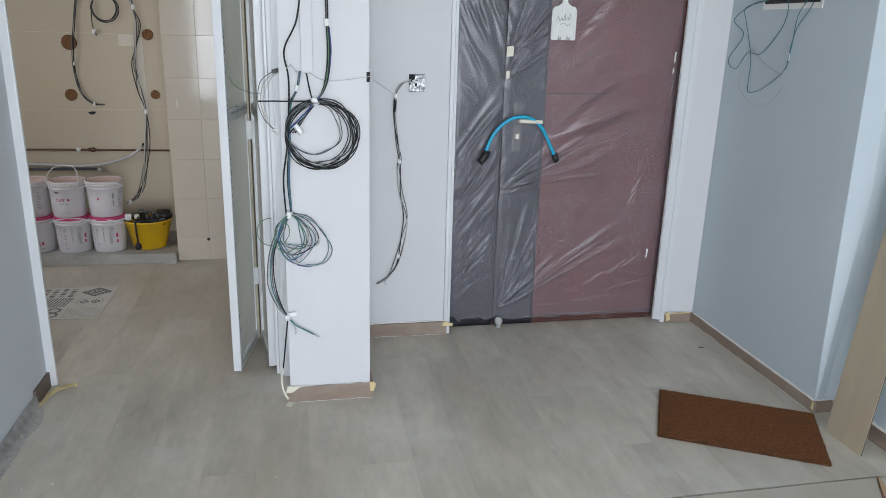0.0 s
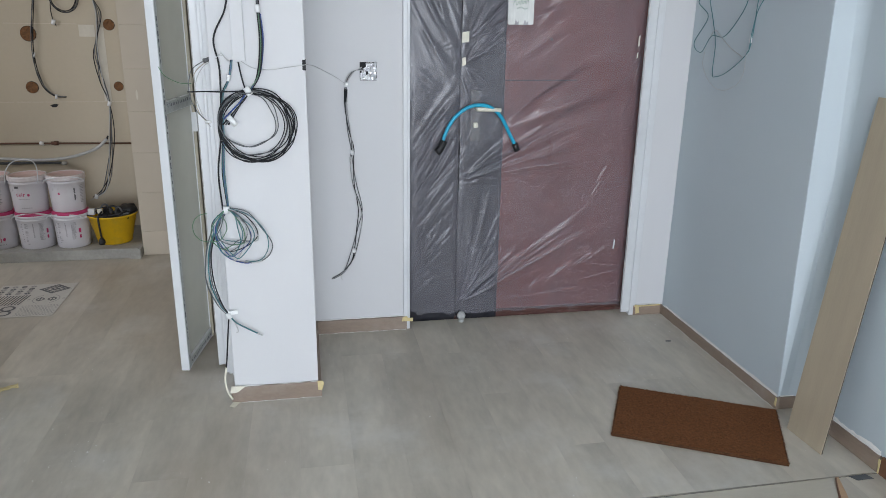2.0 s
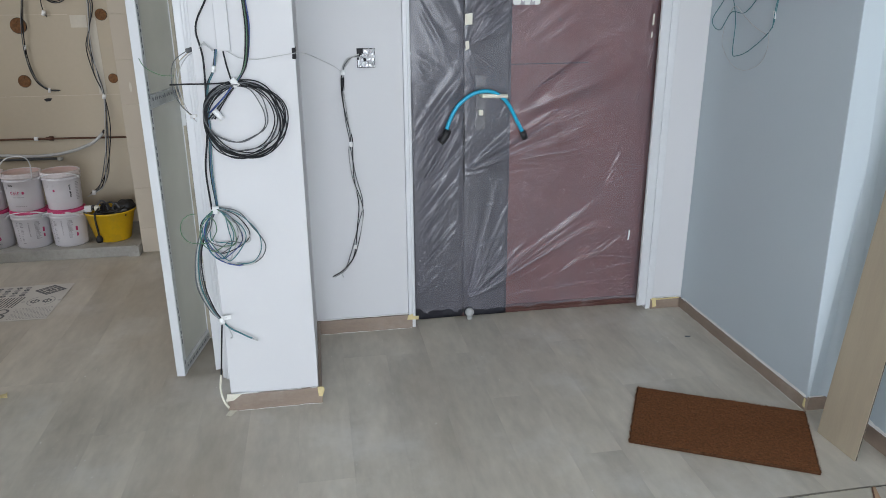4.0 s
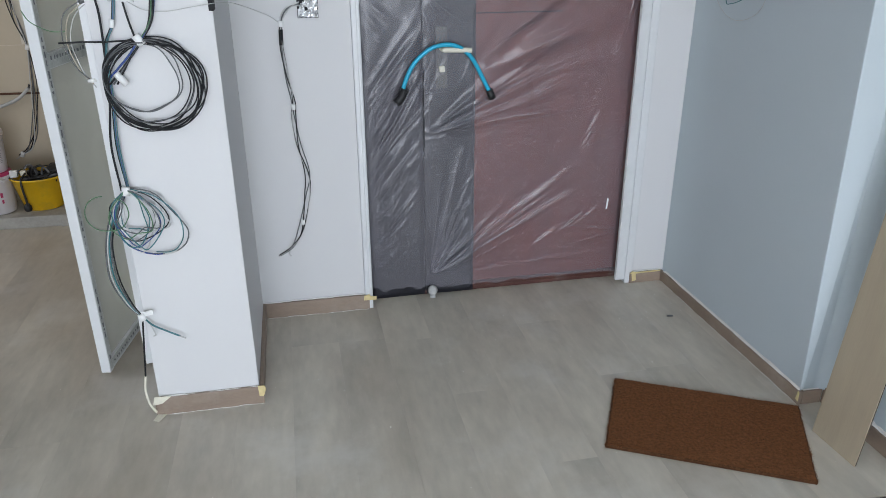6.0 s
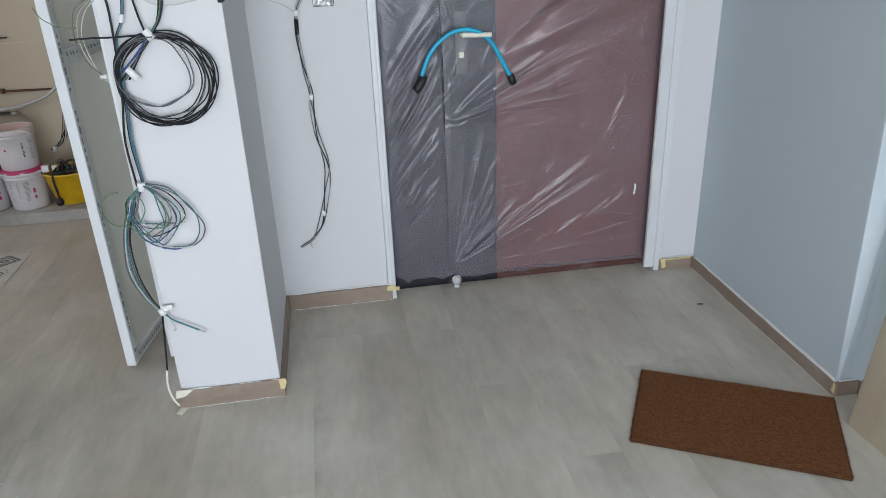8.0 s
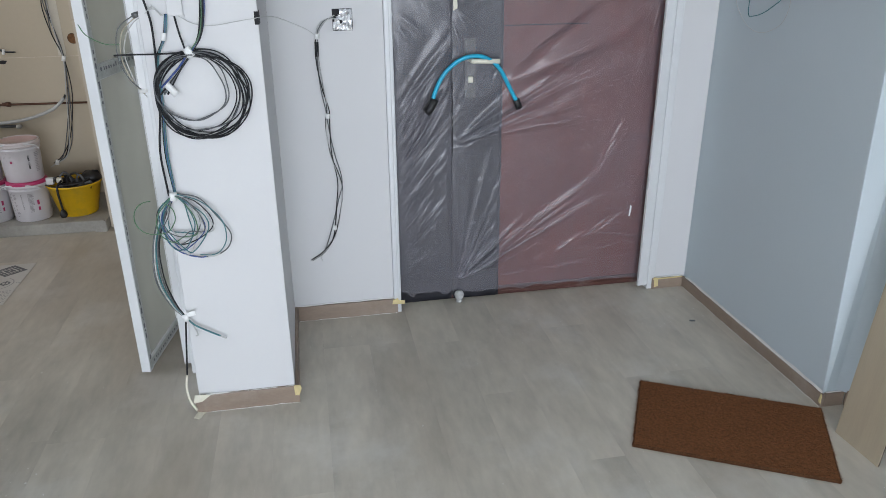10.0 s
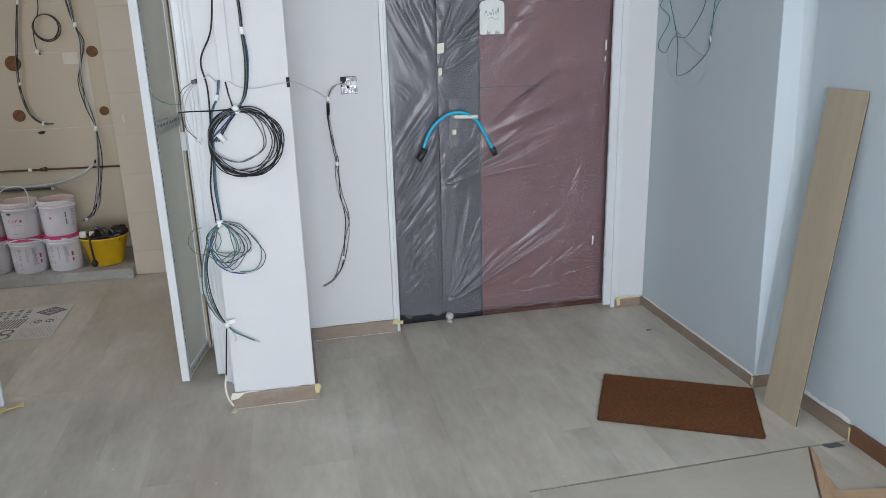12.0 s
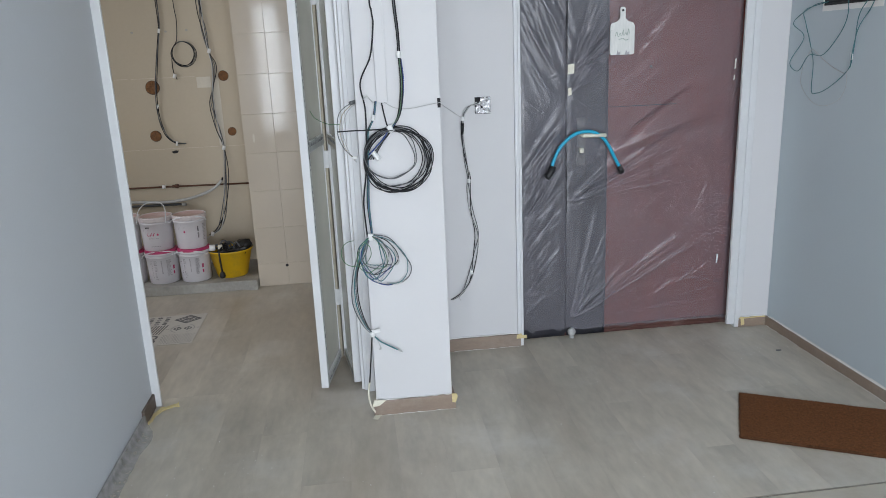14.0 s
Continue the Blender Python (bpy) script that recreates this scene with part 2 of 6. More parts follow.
def sheer(name, colour, opacity, rough, tint=(1, 1, 1), fine=30.0, relief=0.25):
    """Thin clear plastic: mostly seen through, with a milky and a glossy share."""
    m = bpy.data.materials.new(name)
    m.use_nodes = True
    n, l = m.node_tree.nodes, m.node_tree.links
    bsdf, out = n["Principled BSDF"], n["Material Output"]
    bsdf.inputs["Base Color"].default_value = (*colour, 1)
    bsdf.inputs["Roughness"].default_value = rough
    bsdf.inputs["Specular IOR Level"].default_value = 1.0
    tc = n.new("ShaderNodeTexCoord")
    nz = n.new("ShaderNodeTexNoise")
    nz.inputs["Scale"].default_value, nz.inputs["Detail"].default_value = fine, 5
    l.new(tc.outputs["Object"], nz.inputs["Vector"])
    b = n.new("ShaderNodeBump")
    b.inputs["Strength"].default_value, b.inputs["Distance"].default_value = relief, 0.004
    l.new(nz.outputs["Fac"], b.inputs["Height"])
    l.new(b.outputs["Normal"], bsdf.inputs["Normal"])
    clear = n.new("ShaderNodeBsdfTransparent")
    clear.inputs["Color"].default_value = (*tint, 1)
    mr = n.new("ShaderNodeMapRange")
    mr.inputs["From Min"].default_value, mr.inputs["From Max"].default_value = 0.3, 0.7
    mr.inputs["To Min"].default_value, mr.inputs["To Max"].default_value = opacity * 0.75, opacity * 1.25
    l.new(nz.outputs["Fac"], mr.inputs["Value"])
    mx = n.new("ShaderNodeMixShader")
    l.new(mr.outputs["Result"], mx.inputs[0])
    l.new(clear.outputs[0], mx.inputs[1])
    l.new(bsdf.outputs[0], mx.inputs[2])
    l.new(mx.outputs[0], out.inputs["Surface"])
    return m


def glossy_film(name, milk, gloss, rough, grey):
    """Clear plastic film: see-through with a little milkiness, and the shine of its two faces over it."""
    m = bpy.data.materials.new(name)
    m.use_nodes = True
    n, l = m.node_tree.nodes, m.node_tree.links
    n.remove(n["Principled BSDF"])
    tc, nz, mr = n.new("ShaderNodeTexCoord"), n.new("ShaderNodeTexNoise"), n.new("ShaderNodeMapRange")
    nz.inputs["Scale"].default_value, nz.inputs["Detail"].default_value = 3.5, 6
    l.new(tc.outputs["Object"], nz.inputs["Vector"])
    mr.inputs["From Min"].default_value, mr.inputs["From Max"].default_value = 0.3, 0.7
    mr.inputs["To Min"].default_value, mr.inputs["To Max"].default_value = milk * 0.87, milk * 1.13
    l.new(nz.outputs["Fac"], mr.inputs["Value"])
    clear, haze, shine = n.new("ShaderNodeBsdfTransparent"), n.new("ShaderNodeBsdfDiffuse"), n.new("ShaderNodeBsdfGlossy")
    haze.inputs["Color"].default_value = (grey, grey * 0.962, grey * 1.10, 1)
    shine.inputs["Roughness"].default_value = rough
    fr, mul = n.new("ShaderNodeFresnel"), n.new("ShaderNodeMath")
    fr.inputs["IOR"].default_value = 1.5
    mul.operation, mul.use_clamp = "MULTIPLY", True
    mul.inputs[1].default_value = gloss
    l.new(fr.outputs["Fac"], mul.inputs[0])
    m1, m2 = n.new("ShaderNodeMixShader"), n.new("ShaderNodeMixShader")
    l.new(mr.outputs["Result"], m1.inputs[0])
    l.new(clear.outputs[0], m1.inputs[1])
    l.new(haze.outputs[0], m1.inputs[2])
    l.new(mul.outputs[0], m2.inputs[0])
    l.new(m1.outputs[0], m2.inputs[1])
    l.new(shine.outputs[0], m2.inputs[2])
    l.new(m2.outputs[0], n["Material Output"].inputs["Surface"])
    return m


FILM = glossy_film("clear_masking_film", 0.30, 1.08, 0.31, 0.335)
FILM_FOLD = glossy_film("doubled_masking_film", 0.34, 1.0, 0.34, 0.46)
SCRAP_FOLD = sheer("folded_cloudy_plastic", (0.52, 0.52, 0.53), 0.42, 0.32)
FROST = sheer("frosted_glass", (0.82, 0.82, 0.755), 0.80, 0.25, tint=(0.87, 0.87, 0.83), fine=1.1, relief=0.03)
CLEAR = sheer("window_glass", (0.9, 0.95, 0.95), 0.06, 0.03)

# ---- helpers for meshes ----


def mesh_object(name, bm, material, parent=None, label=""):
    data = bpy.data.meshes.new(name)
    bm.to_mesh(data)
    bm.free()
    for m in material if isinstance(material, (list, tuple)) else [material]:
        data.materials.append(m)
    ob = new(name, data)
    if parent:
        ob.parent = parent
    if label:
        tagged(ob, label)
    return ob


def part(name, bm, material, parent, label=""):
    return mesh_object(name, bm, material, parent, label)


def thing(name, label, category, place=(0, 0, 0), group="", turn=0.0):
    ob = new(name)
    ob.matrix_basis = pose(*place, 0, 0, turn)
    ob.empty_display_size = 0.05
    return tagged(ob, label, category, group)


def box(x0, x1, y0, y1, z0, z1, bevel=0.0, bm=None, index=0):
    bm = bm or bmesh.new()
    vs = [bm.verts.new((x, y, z)) for x in (x0, x1) for y in (y0, y1) for z in (z0, z1)]
    faces = []
    for q in ((0, 1, 3, 2), (4, 6, 7, 5), (0, 4, 5, 1), (2, 3, 7, 6), (0, 2, 6, 4), (1, 5, 7, 3)):
        f = bm.faces.new([vs[i] for i in q])
        f.material_index = index
        faces.append(f)
    if bevel:
        edges = {e for f in faces for e in f.edges}
        bmesh.ops.bevel(bm, geom=list(edges), offset=bevel, segments=2, affect="EDGES", profile=0.6)
    return bm


def lathe(profile, steps=40, bm=None, centre=(0, 0, 0)):
    """A turned shape from (radius, height) pairs."""
    bm = bm or bmesh.new()
    rings = []
    for r, z in profile:
        if r < 1e-6:
            rings.append([bm.verts.new((centre[0], centre[1], centre[2] + z))])
        else:
            rings.append([bm.verts.new((centre[0] + r * math.cos(2 * math.pi * k / steps), centre[1] + r * math.sin(2 * math.pi * k / steps), centre[2] + z)) for k in range(steps)])
    for a, b in zip(rings, rings[1:]):
        for k in range(steps):
            q = [a[k % len(a)], a[(k + 1) % steps % len(a)], b[(k + 1) % steps % len(b)], b[k % len(b)]]
            q = list(dict.fromkeys(q))
            if len(q) > 2:
                f = bm.faces.new(q)
                f.smooth = True
    bmesh.ops.recalc_face_normals(bm, faces=bm.faces)
    return bm


def spline(points, steps=8):
    """A smooth line through the points."""
    p = [Vector(q) for q in points]
    p = [p[0] * 2 - p[1]] + p + [p[-1] * 2 - p[-2]]
    line = []
    for i in range(1, len(p) - 2):
        for k in range(steps):
            t = k / steps
            a, b, c, d = p[i - 1:i + 3]
            line.append(0.5 * (2 * b + (c - a) * t + (2 * a - 5 * b + 4 * c - d) * t * t + (3 * b - a - 3 * c + d) * t ** 3))
    return line + [p[-2]]


def tube(line, r, sides=7, bm=None, index=0):
    """A round cord along a line."""
    bm = bm or bmesh.new()
    rings, up = [], Vector((0.3, 0.5, 0.81)).normalized()
    for i, q in enumerate(line):
        way = (line[min(i + 1, len(line) - 1)] - line[max(i - 1, 0)]).normalized()
        side = way.cross(up)
        if side.length < 1e-3:
            side = way.cross(Vector((1, 0, 0)))
        side.normalize()
        up = side.cross(way).normalized()
        rings.append([bm.verts.new(q + r * (math.cos(2 * math.pi * k / sides) * side + math.sin(2 * math.pi * k / sides) * up)) for k in range(sides)])
    for a, b in zip(rings, rings[1:]):
        for k in range(sides):
            f = bm.faces.new((a[k], a[(k + 1) % sides], b[(k + 1) % sides], b[k]))
            f.smooth, f.material_index = True, index
    for ring in (rings[0][::-1], rings[-1]):
        bm.faces.new(ring).material_index = index
    return bm


def prism(outline, depth, axis="y", at=0.0, bm=None, index=0):
    """A flat outline of (a, b) pairs pulled out by depth along an axis."""
    bm = bm or bmesh.new()

    def put(a, b, d):
        return {"x": (d, a, b), "y": (a, d, b), "z": (a, b, d)}[axis]
    lo = [bm.verts.new(put(a, b, at)) for a, b in outline]
    hi = [bm.verts.new(put(a, b, at + depth)) for a, b in outline]
    made = [bm.faces.new(lo), bm.faces.new(hi[::-1])]
    for i in range(len(lo)):
        j = (i + 1) % len(lo)
        made.append(bm.faces.new((lo[i], hi[i], hi[j], lo[j])))
    for f in made:
        f.material_index = index
    bmesh.ops.recalc_face_normals(bm, faces=bm.faces)
    return bm


def crumpled(outline, depth, axis, at, amount=0.004, seed=1):
    """A small stuck-on scrap with an uneven surface."""
    bm = prism(outline, depth, axis, at)
    bmesh.ops.triangulate(bm, faces=bm.faces)
    bmesh.ops.subdivide_edges(bm, edges=bm.edges, cuts=2)
    for v in bm.verts:
        v.co += amount * noise.noise_vector(v.co * 40 + Vector((seed, 0, 0)))
    return bm


def structure(name, bm, material, label="", category=""):
    return tagged(mesh_object(name, bm, material), label or name.replace("_", " "), category or name.split("_")[0], kind="structure")


# ---- large structure ----
CEIL = 2.62
LEFT, RIGHT_A, RIGHT_B = -1.142, 2.035, 2.123
HALL = 3.585
KIT = 5.50

structure("wall_left", box(LEFT - 0.13, LEFT, 1.3, 3.238, 0, CEIL), LEFT_WALL_LIFTED, "blue-grey painted wall beside the kitchen opening, lightened in colour", "wall")
structure("wall_stub", box(-0.128, 0.204, 2.965, HALL, 0, CEIL, 0.004), WHITE_WALL, "white painted wall stub with loose electrical cables", "wall")
structure("wall_hall", box(0.204, 0.637, HALL, 3.74, 0, CEIL), WHITE_WALL, "white painted wall beside the entrance door", "wall")
structure("wall_hall_header", box(0.637, 1.882, HALL, 3.74, 2.10, CEIL), WHITE_WALL, "white painted wall above the entrance door", "wall")
structure("wall_hall_pier", box(1.882, RIGHT_A + 0.2, HALL, 3.74, 0, CEIL), WHITE_WALL, "narrow white painted wall beside the entrance door", "wall")
bm = box(RIGHT_A, RIGHT_A + 0.2, 2.568, HALL, 0, CEIL, 0.005)
for v in bm.verts:
    # the plastered end of this wall is out of plumb
    if v.co.y < 2.7 and v.co.x < RIGHT_A + 0.1:
        v.co.y += 0.035 * v.co.z
structure("wall_right", bm, BLUE_WALL, "pale blue-grey painted wall beside the entrance", "wall")
structure("wall_right_recess", box(RIGHT_B, RIGHT_B + 0.110, -3.3, 2.68, 0, CEIL), BLUE_WALL, "pale blue-grey painted wall behind the leaning board", "wall")
bm = bmesh.new()
rows = []
for k in range(14):
    z = 0.055 + (CEIL - 0.056) * k / 13
    cy = 2.5675 + 0.035 * z * 0.56
    rows.append([bm.verts.new((RIGHT_B - 0.056 + 0.0555 * math.cos(radians(a)), cy - 0.0555 + 0.0555 * math.sin(radians(a)) + 0.0098 * z * (1 - math.cos(radians(a))), z)) for a in range(0, 91, 10)])
for p, q in zip(rows, rows[1:]):
    for a in range(9):
        bm.faces.new((p[a], p[a + 1], q[a + 1], q[a])).smooth = True
structure("trim", bm, BLUE_WALL, "rounded plaster in the corner of the recess", "trim")
WX = -2.6
bm = box(WX - 0.1, RIGHT_B + 0.112, -3.45, -3.3, 0, 0.25)
box(WX - 0.1, RIGHT_B + 0.112, -3.45, -3.3, 2.42, CEIL, bm=bm)
for x0, x1 in ((WX - 0.1, -1.78), (-1.3, -0.9), (1.4, RIGHT_B + 0.112)):
    box(x0, x1, -3.45, -3.3, 0.25, 2.42, bm=bm)
structure("wall_south", bm, WHITE_WALL, "white painted wall with wide windows", "wall")
structure("wall_west", box(WX - 0.1, WX, -3.3, 1.3, 0, CEIL), WHITE_WALL, "white painted wall of the living room", "wall")
# wall out of view, kept beige so the tiled pier mirrors less brightness
structure("wall_kitchen_south", box(WX - 0.7, LEFT - 0.131, 1.3, 1.4, 0, CEIL), BEIGE_WALL, "unseen beige painted wall closing the kitchen", "wall")
# header out of view, added to hold back light over the opening
structure("wall_opening_header", box(LEFT + 0.001, -0.13, 3.13, 3.27, 2.122, CEIL), WHITE_WALL, "unseen white wall added above the kitchen opening", "wall")
structure("wall_kitchen_north", box(-3.2, -0.128, KIT, KIT + 0.1, 0, CEIL), BEIGE_WALL, "beige kitchen wall stripped of its cabinets", "wall")
structure("wall_kitchen_east", box(-0.128, 0.02, HALL + 0.002, KIT, 0, CEIL), BEIGE_WALL, "beige kitchen side wall", "wall")
bm = box(-3.3, -3.2, 1.4, KIT + 0.1, 0, 0.98)
box(-3.3, -3.2, 1.4, KIT + 0.1, 2.22, CEIL, bm=bm)
box(-3.3, -3.2, 1.4, 3.25, 0.98, 2.22, bm=bm)
box(-3.3, -3.2, 4.75, KIT + 0.1, 0.98, 2.22, bm=bm)
structure("wall_kitchen_west", bm, BEIGE_WALL, "unseen beige kitchen side wall with an added window", "wall")
structure("ceiling", box(-3.3, 2.25, -3.45, 5.6, CEIL, CEIL + 0.1), PLASTER, "white plastered ceiling", "ceiling")
floor = structure("floor", box(-3.3, 2.25, -3.45, 5.6, -0.12, -0.006), SCREED, "floor of greige wood-look vinyl planks with plaster dust", "floor")


def window(name, x0, x1, y, z0, z1, panes):
    w = structure(name, box(x0, x1, y - 0.03, y + 0.03, z0, z0 + 0.06, 0.004), WIN_FRAME, "white framed window", "window")
    bm = box(x0, x1, y - 0.03, y + 0.03, z1 - 0.06, z1, 0.004)
    step = (x1 - x0) / panes
    for k in range(panes + 1):
        x = min(max(x0 + k * step, x0 + 0.03), x1 - 0.03)
        box(x - 0.03, x + 0.03, y - 0.028, y + 0.028, z0 + 0.06, z1 - 0.06, 0.003, bm=bm)
    part("window_frame", bm, WIN_FRAME, w)
    for k in range(panes):
        pane = part("pane", box(x0 + k * step + 0.05, x0 + (k + 1) * step - 0.05, y - 0.004, y + 0.004, z0 + 0.05, z1 - 0.05), CLEAR, w)
        pane.visible_shadow = False
    return w


window("window_1", -0.9, 1.4, -3.37, 0.25, 2.42, 4)
window("window_3", -1.78, -1.3, -3.37, 0.25, 2.42, 1)
# assumed kitchen window, out of view, that houses the fill lamp
w2 = window("window_2", -0.75, 0.75, 0.0, 0.98, 2.22, 2)
w2.matrix_basis = pose(-3.25, 4.0, 0, 0, 0, 90)

# skirting boards: a board with an eased top edge
SK = 0.068


def skirting(x0, x1, y0, y1, material=SKIRT, label="greige wood-look skirting board with dried plaster smears", high=SK):
    return structure("baseboard", box(x0, x1, y0, y1, 0, high, 0.002), material, label, "baseboard")


skirting(-0.14, 0.2175, 2.952, 2.9645)
skirting(0.2045, 0.2165, 2.965, HALL - 0.0005)
skirting(0.217, 0.655, HALL - 0.0125, HALL - 0.0005)
skirting(1.868, 2.022, HALL - 0.0125, HALL - 0.0005, high=0.053)
skirting(2.0225, RIGHT_A - 0.0005, 2.556, HALL - 0.0005, high=0.050)
skirting(2.036, 2.1105, 2.5555, 2.5675, high=0.053)
skirting(2.111, RIGHT_B - 0.0005, 2.108, 2.5553, high=0.064)
skirting(2.111, RIGHT_B - 0.0005, -3.29, 2.098, OLD_SKIRT, "old dark red-brown skirting board")
skirting(LEFT + 0.0005, LEFT + 0.0125, 1.31, 3.06, DUSTY_SKIRT, "skirting board grey with dust and film", high=0.044)
skirting(LEFT + 0.0005, LEFT + 0.0125, 3.0605, 3.236, SHADED_BARE_SKIRT, "bare brown end of the skirting board, darkened for its shadow")
bm = bmesh.new()


def filler_strip(line, r, seed):
    """An uneven bead of filler along the top of a skirting board."""
    pts = [Vector(line[0]).lerp(Vector(line[1]), k / 40) for k in range(41)]
    out = []
    for p in pts:
        out.append(p + Vector((0, 0, 0.004 * noise.noise(p * 23 + Vector((seed, 0, 0))))))
    return tube(out, r, 6)


for k, (a, b) in enumerate((((0.215, HALL - 0.006, SK + 0.004), (0.64, HALL - 0.006, SK + 0.006)),
                            ((2.030, 2.57, 0.051), (2.030, 3.56, 0.052)),
                            ((2.117, 2.11, 0.067), (2.117, 2.54, 0.067)),
                            ((2.04, 2.562, 0.056), (2.10, 2.562, 0.057)),
                            ((-0.12, 2.959, SK - 0.001), (0.20, 2.959, SK - 0.001)),
                            ((1.89, HALL - 0.006, 0.055), (2.02, HALL - 0.006, 0.055)))):
    structure("trim", filler_strip((a, b), 0.0028, k), CAULK, "uneven bead of white filler along the skirting", "trim")


def plaster_smear(x, y0, y1, low_z, high, seed):
    """A thin uneven smear of plaster on a wall that faces -x."""
    bm = bmesh.new()
    count = int((y1 - y0) / 0.008)
    rows = []
    for k in range(count + 1):
        y = y0 + (y1 - y0) * k / count
        top = low_z + high * max(0.12, 0.6 + 0.6 * noise.noise(Vector((seed, y * 9, 0))) + 0.4 * noise.noise(Vector((seed, y * 45, 3))))
        rows.append([bm.verts.new((x - 0.0022, y, low_z)), bm.verts.new((x - 0.0016, y, (low_z + top) / 2)), bm.verts.new((x - 0.0004, y, top))])
    for p, q in zip(rows, rows[1:]):
        bm.faces.new((p[0], p[1], q[1], q[0]))
        bm.faces.new((p[1], p[2], q[2], q[1]))
    return bm


for k, (x, y0, y1, high) in enumerate(((RIGHT_B, 2.115, 2.545, 0.017), (RIGHT_A, 2.572, 3.54, 0.009))):
    structure("trim", plaster_smear(x, y0, y1, 0.066 if k == 0 else 0.051, high, 4.0 + k), CAULK, "smeared white plaster above the skirting", "trim")

for k, (a, b) in enumerate((((-0.138, 2.951, 0.0008), (0.216, 2.951, 0.0008)), ((0.22, HALL - 0.0135, 0.0008), (0.65, HALL - 0.0135, 0.0008)), ((2.0215, 2.56, 0.001), (2.0215, 3.56, 0.001)))):
    structure("trim", filler_strip((a, b), 0.0011, 20 + k), CAULK, "thin pale joint along the foot of the skirting", "trim")

# white lining at the end of the left wall
structure("trim", box(LEFT - 0.13, LEFT - 0.001, 3.2565, 3.30, 0, 2.12, 0.002), TRIM, "white jamb of the kitchen opening", "trim")
structure("trim", box(LEFT - 0.13, LEFT + 0.036, 3.2385, 3.256, 0, 2.12, 0.005), TRIM, "white lining of the kitchen opening", "trim")

# tiled pier in the kitchen
pier = structure("wall_tiled_pier", box(-0.864, -0.1285, 4.9935, KIT - 0.001, 0, CEIL), GROUT, "cream glazed tile pier in the kitchen", "wall")
# cement plinth along the kitchen wall
bm = box(-3.19, -0.868, 4.935, KIT - 0.001, 0, 0.066, 0.006)
plinth = structure("plinth", bm, CEMENT, "low grey cement plinth of the removed cabinets", "plinth")

structure("trim", crumpled([(-0.935, 0.0), (-0.872, 0.0), (-0.872, 0.060), (-0.892, 0.069), (-0.925, 0.060)], 0.014, "y", 4.923, 0.006, 44), CEMENT, "broken lump of grey mortar at the end of the plinth", "trim")

# ---- entrance door ----
DY = 3.665
door = thing("entrance_door", "red-brown entrance door with a narrow side leaf, shut and masked", "door", (1.25, DY, 0))
door["kind"] = "structure"


def at(ob, x, y, z):
    """From the place to the thing's own axes."""
    return ob.matrix_basis.inverted() @ Vector((x, y, z))


def shift(bm, ob):
    bmesh.ops.transform(bm, matrix=ob.matrix_basis.inverted(), verts=bm.verts)
    return bm


def leaf(x0, x1, z0, z1, rails):
    """A door leaf with shallow sunk panels."""
    bm = box(x0, x1, DY, DY + 0.045, z0, z1, 0.002)
    for a, b in rails:
        for bx0, bx1, bz0, bz1 in ((x0 + 0.09, x1 - 0.09, a, a + 0.012), (x0 + 0.09, x1 - 0.09, b - 0.012, b), (x0 + 0.09, x0 + 0.102, a + 0.012, b - 0.012), (x1 - 0.102, x1 - 0.09, a + 0.012, b - 0.012)):
            box(bx0, bx1, DY - 0.005, DY + 0.001, bz0, bz1, bm=bm)
    return bm


part("side_leaf", shift(leaf(0.672, 0.917, 0.02, 2.05, ()), door), DOOR_RED, door)
part("main_leaf", shift(leaf(0.922, 1.842, 0.02, 2.05, ()), door), DOOR_RED, door)
part("threshold", shift(box(0.672, 1.842, 3.6635, 3.72, 0.0, 0.019, 0.003), door), THRESHOLD, door)
# added strip that darkens the overbright bare red below the film's hem
part("hem_cover", shift(box(1.139, 1.842, DY - 0.003, DY + 0.001, 0.0205, 0.046, 0.001), door), THRESHOLD, door, "dark red strip added over the foot of the leaf")
# dark strip laid on the leaf for the shade in a groove
for z in (1.214,):
    part("groove_strip", shift(box(0.96, 1.50, DY - 0.0015, DY + 0.001, z, z + 0.004), door), CAVITY, door)
part("spyhole", shift(box(1.352, 1.364, DY - 0.006, DY, 1.400, 1.412, 0.002), door), LOCK_GREY, door, "small dull spyhole")
# solid black strip in place of the shaded gap between the leaves
part("leaf_gap", shift(box(0.9168, 0.9220, DY - 0.0185, DY - 0.002, 0.03, 2.05), door), CAVITY, door, "near-black strip standing in for the gap between the two leaves")
plate = part("lock_plate", shift(box(0.972, 1.018, DY - 0.0165, DY, 0.93, 1.17, 0.0015), door), LOCK_GREY, door, "worn grey metal lock plate")
lever = tube(spline([(0.995, DY - 0.010, 1.088), (0.995, DY - 0.065, 1.088), (1.01, DY - 0.072, 1.088), (1.105, DY - 0.072, 1.084)], 8), 0.010, 10)
part("lever_handle", shift(lever, door), CREAM_TAPE, door, "lever handle wrapped in cream tape")
part("lock_knob", shift(box(0.985, 1.006, DY - 0.030, DY - 0.012, 0.995, 1.02, 0.004), door), CREAM_TAPE, door)
# frame of the door
structure("door_1_stop", box(1.797, 1.8425, HALL - 0.011, HALL + 0.005, 0.022, 2.052, 0.003), TRIM, "white inner moulding of the door frame", "door frame")
for x0, x1 in ((0.638, 0.671), (1.845, 1.881)):
    structure("door_1", box(x0, x1, HALL - 0.008, DY + 0.05, 0, 2.10, 0.004), TRIM, "white door frame smeared with plaster", "door frame")
structure("door_1_head", box(0.671, 1.8425, HALL - 0.008, DY + 0.05, 2.052, 2.10, 0.004), TRIM, "white door frame head", "door frame")
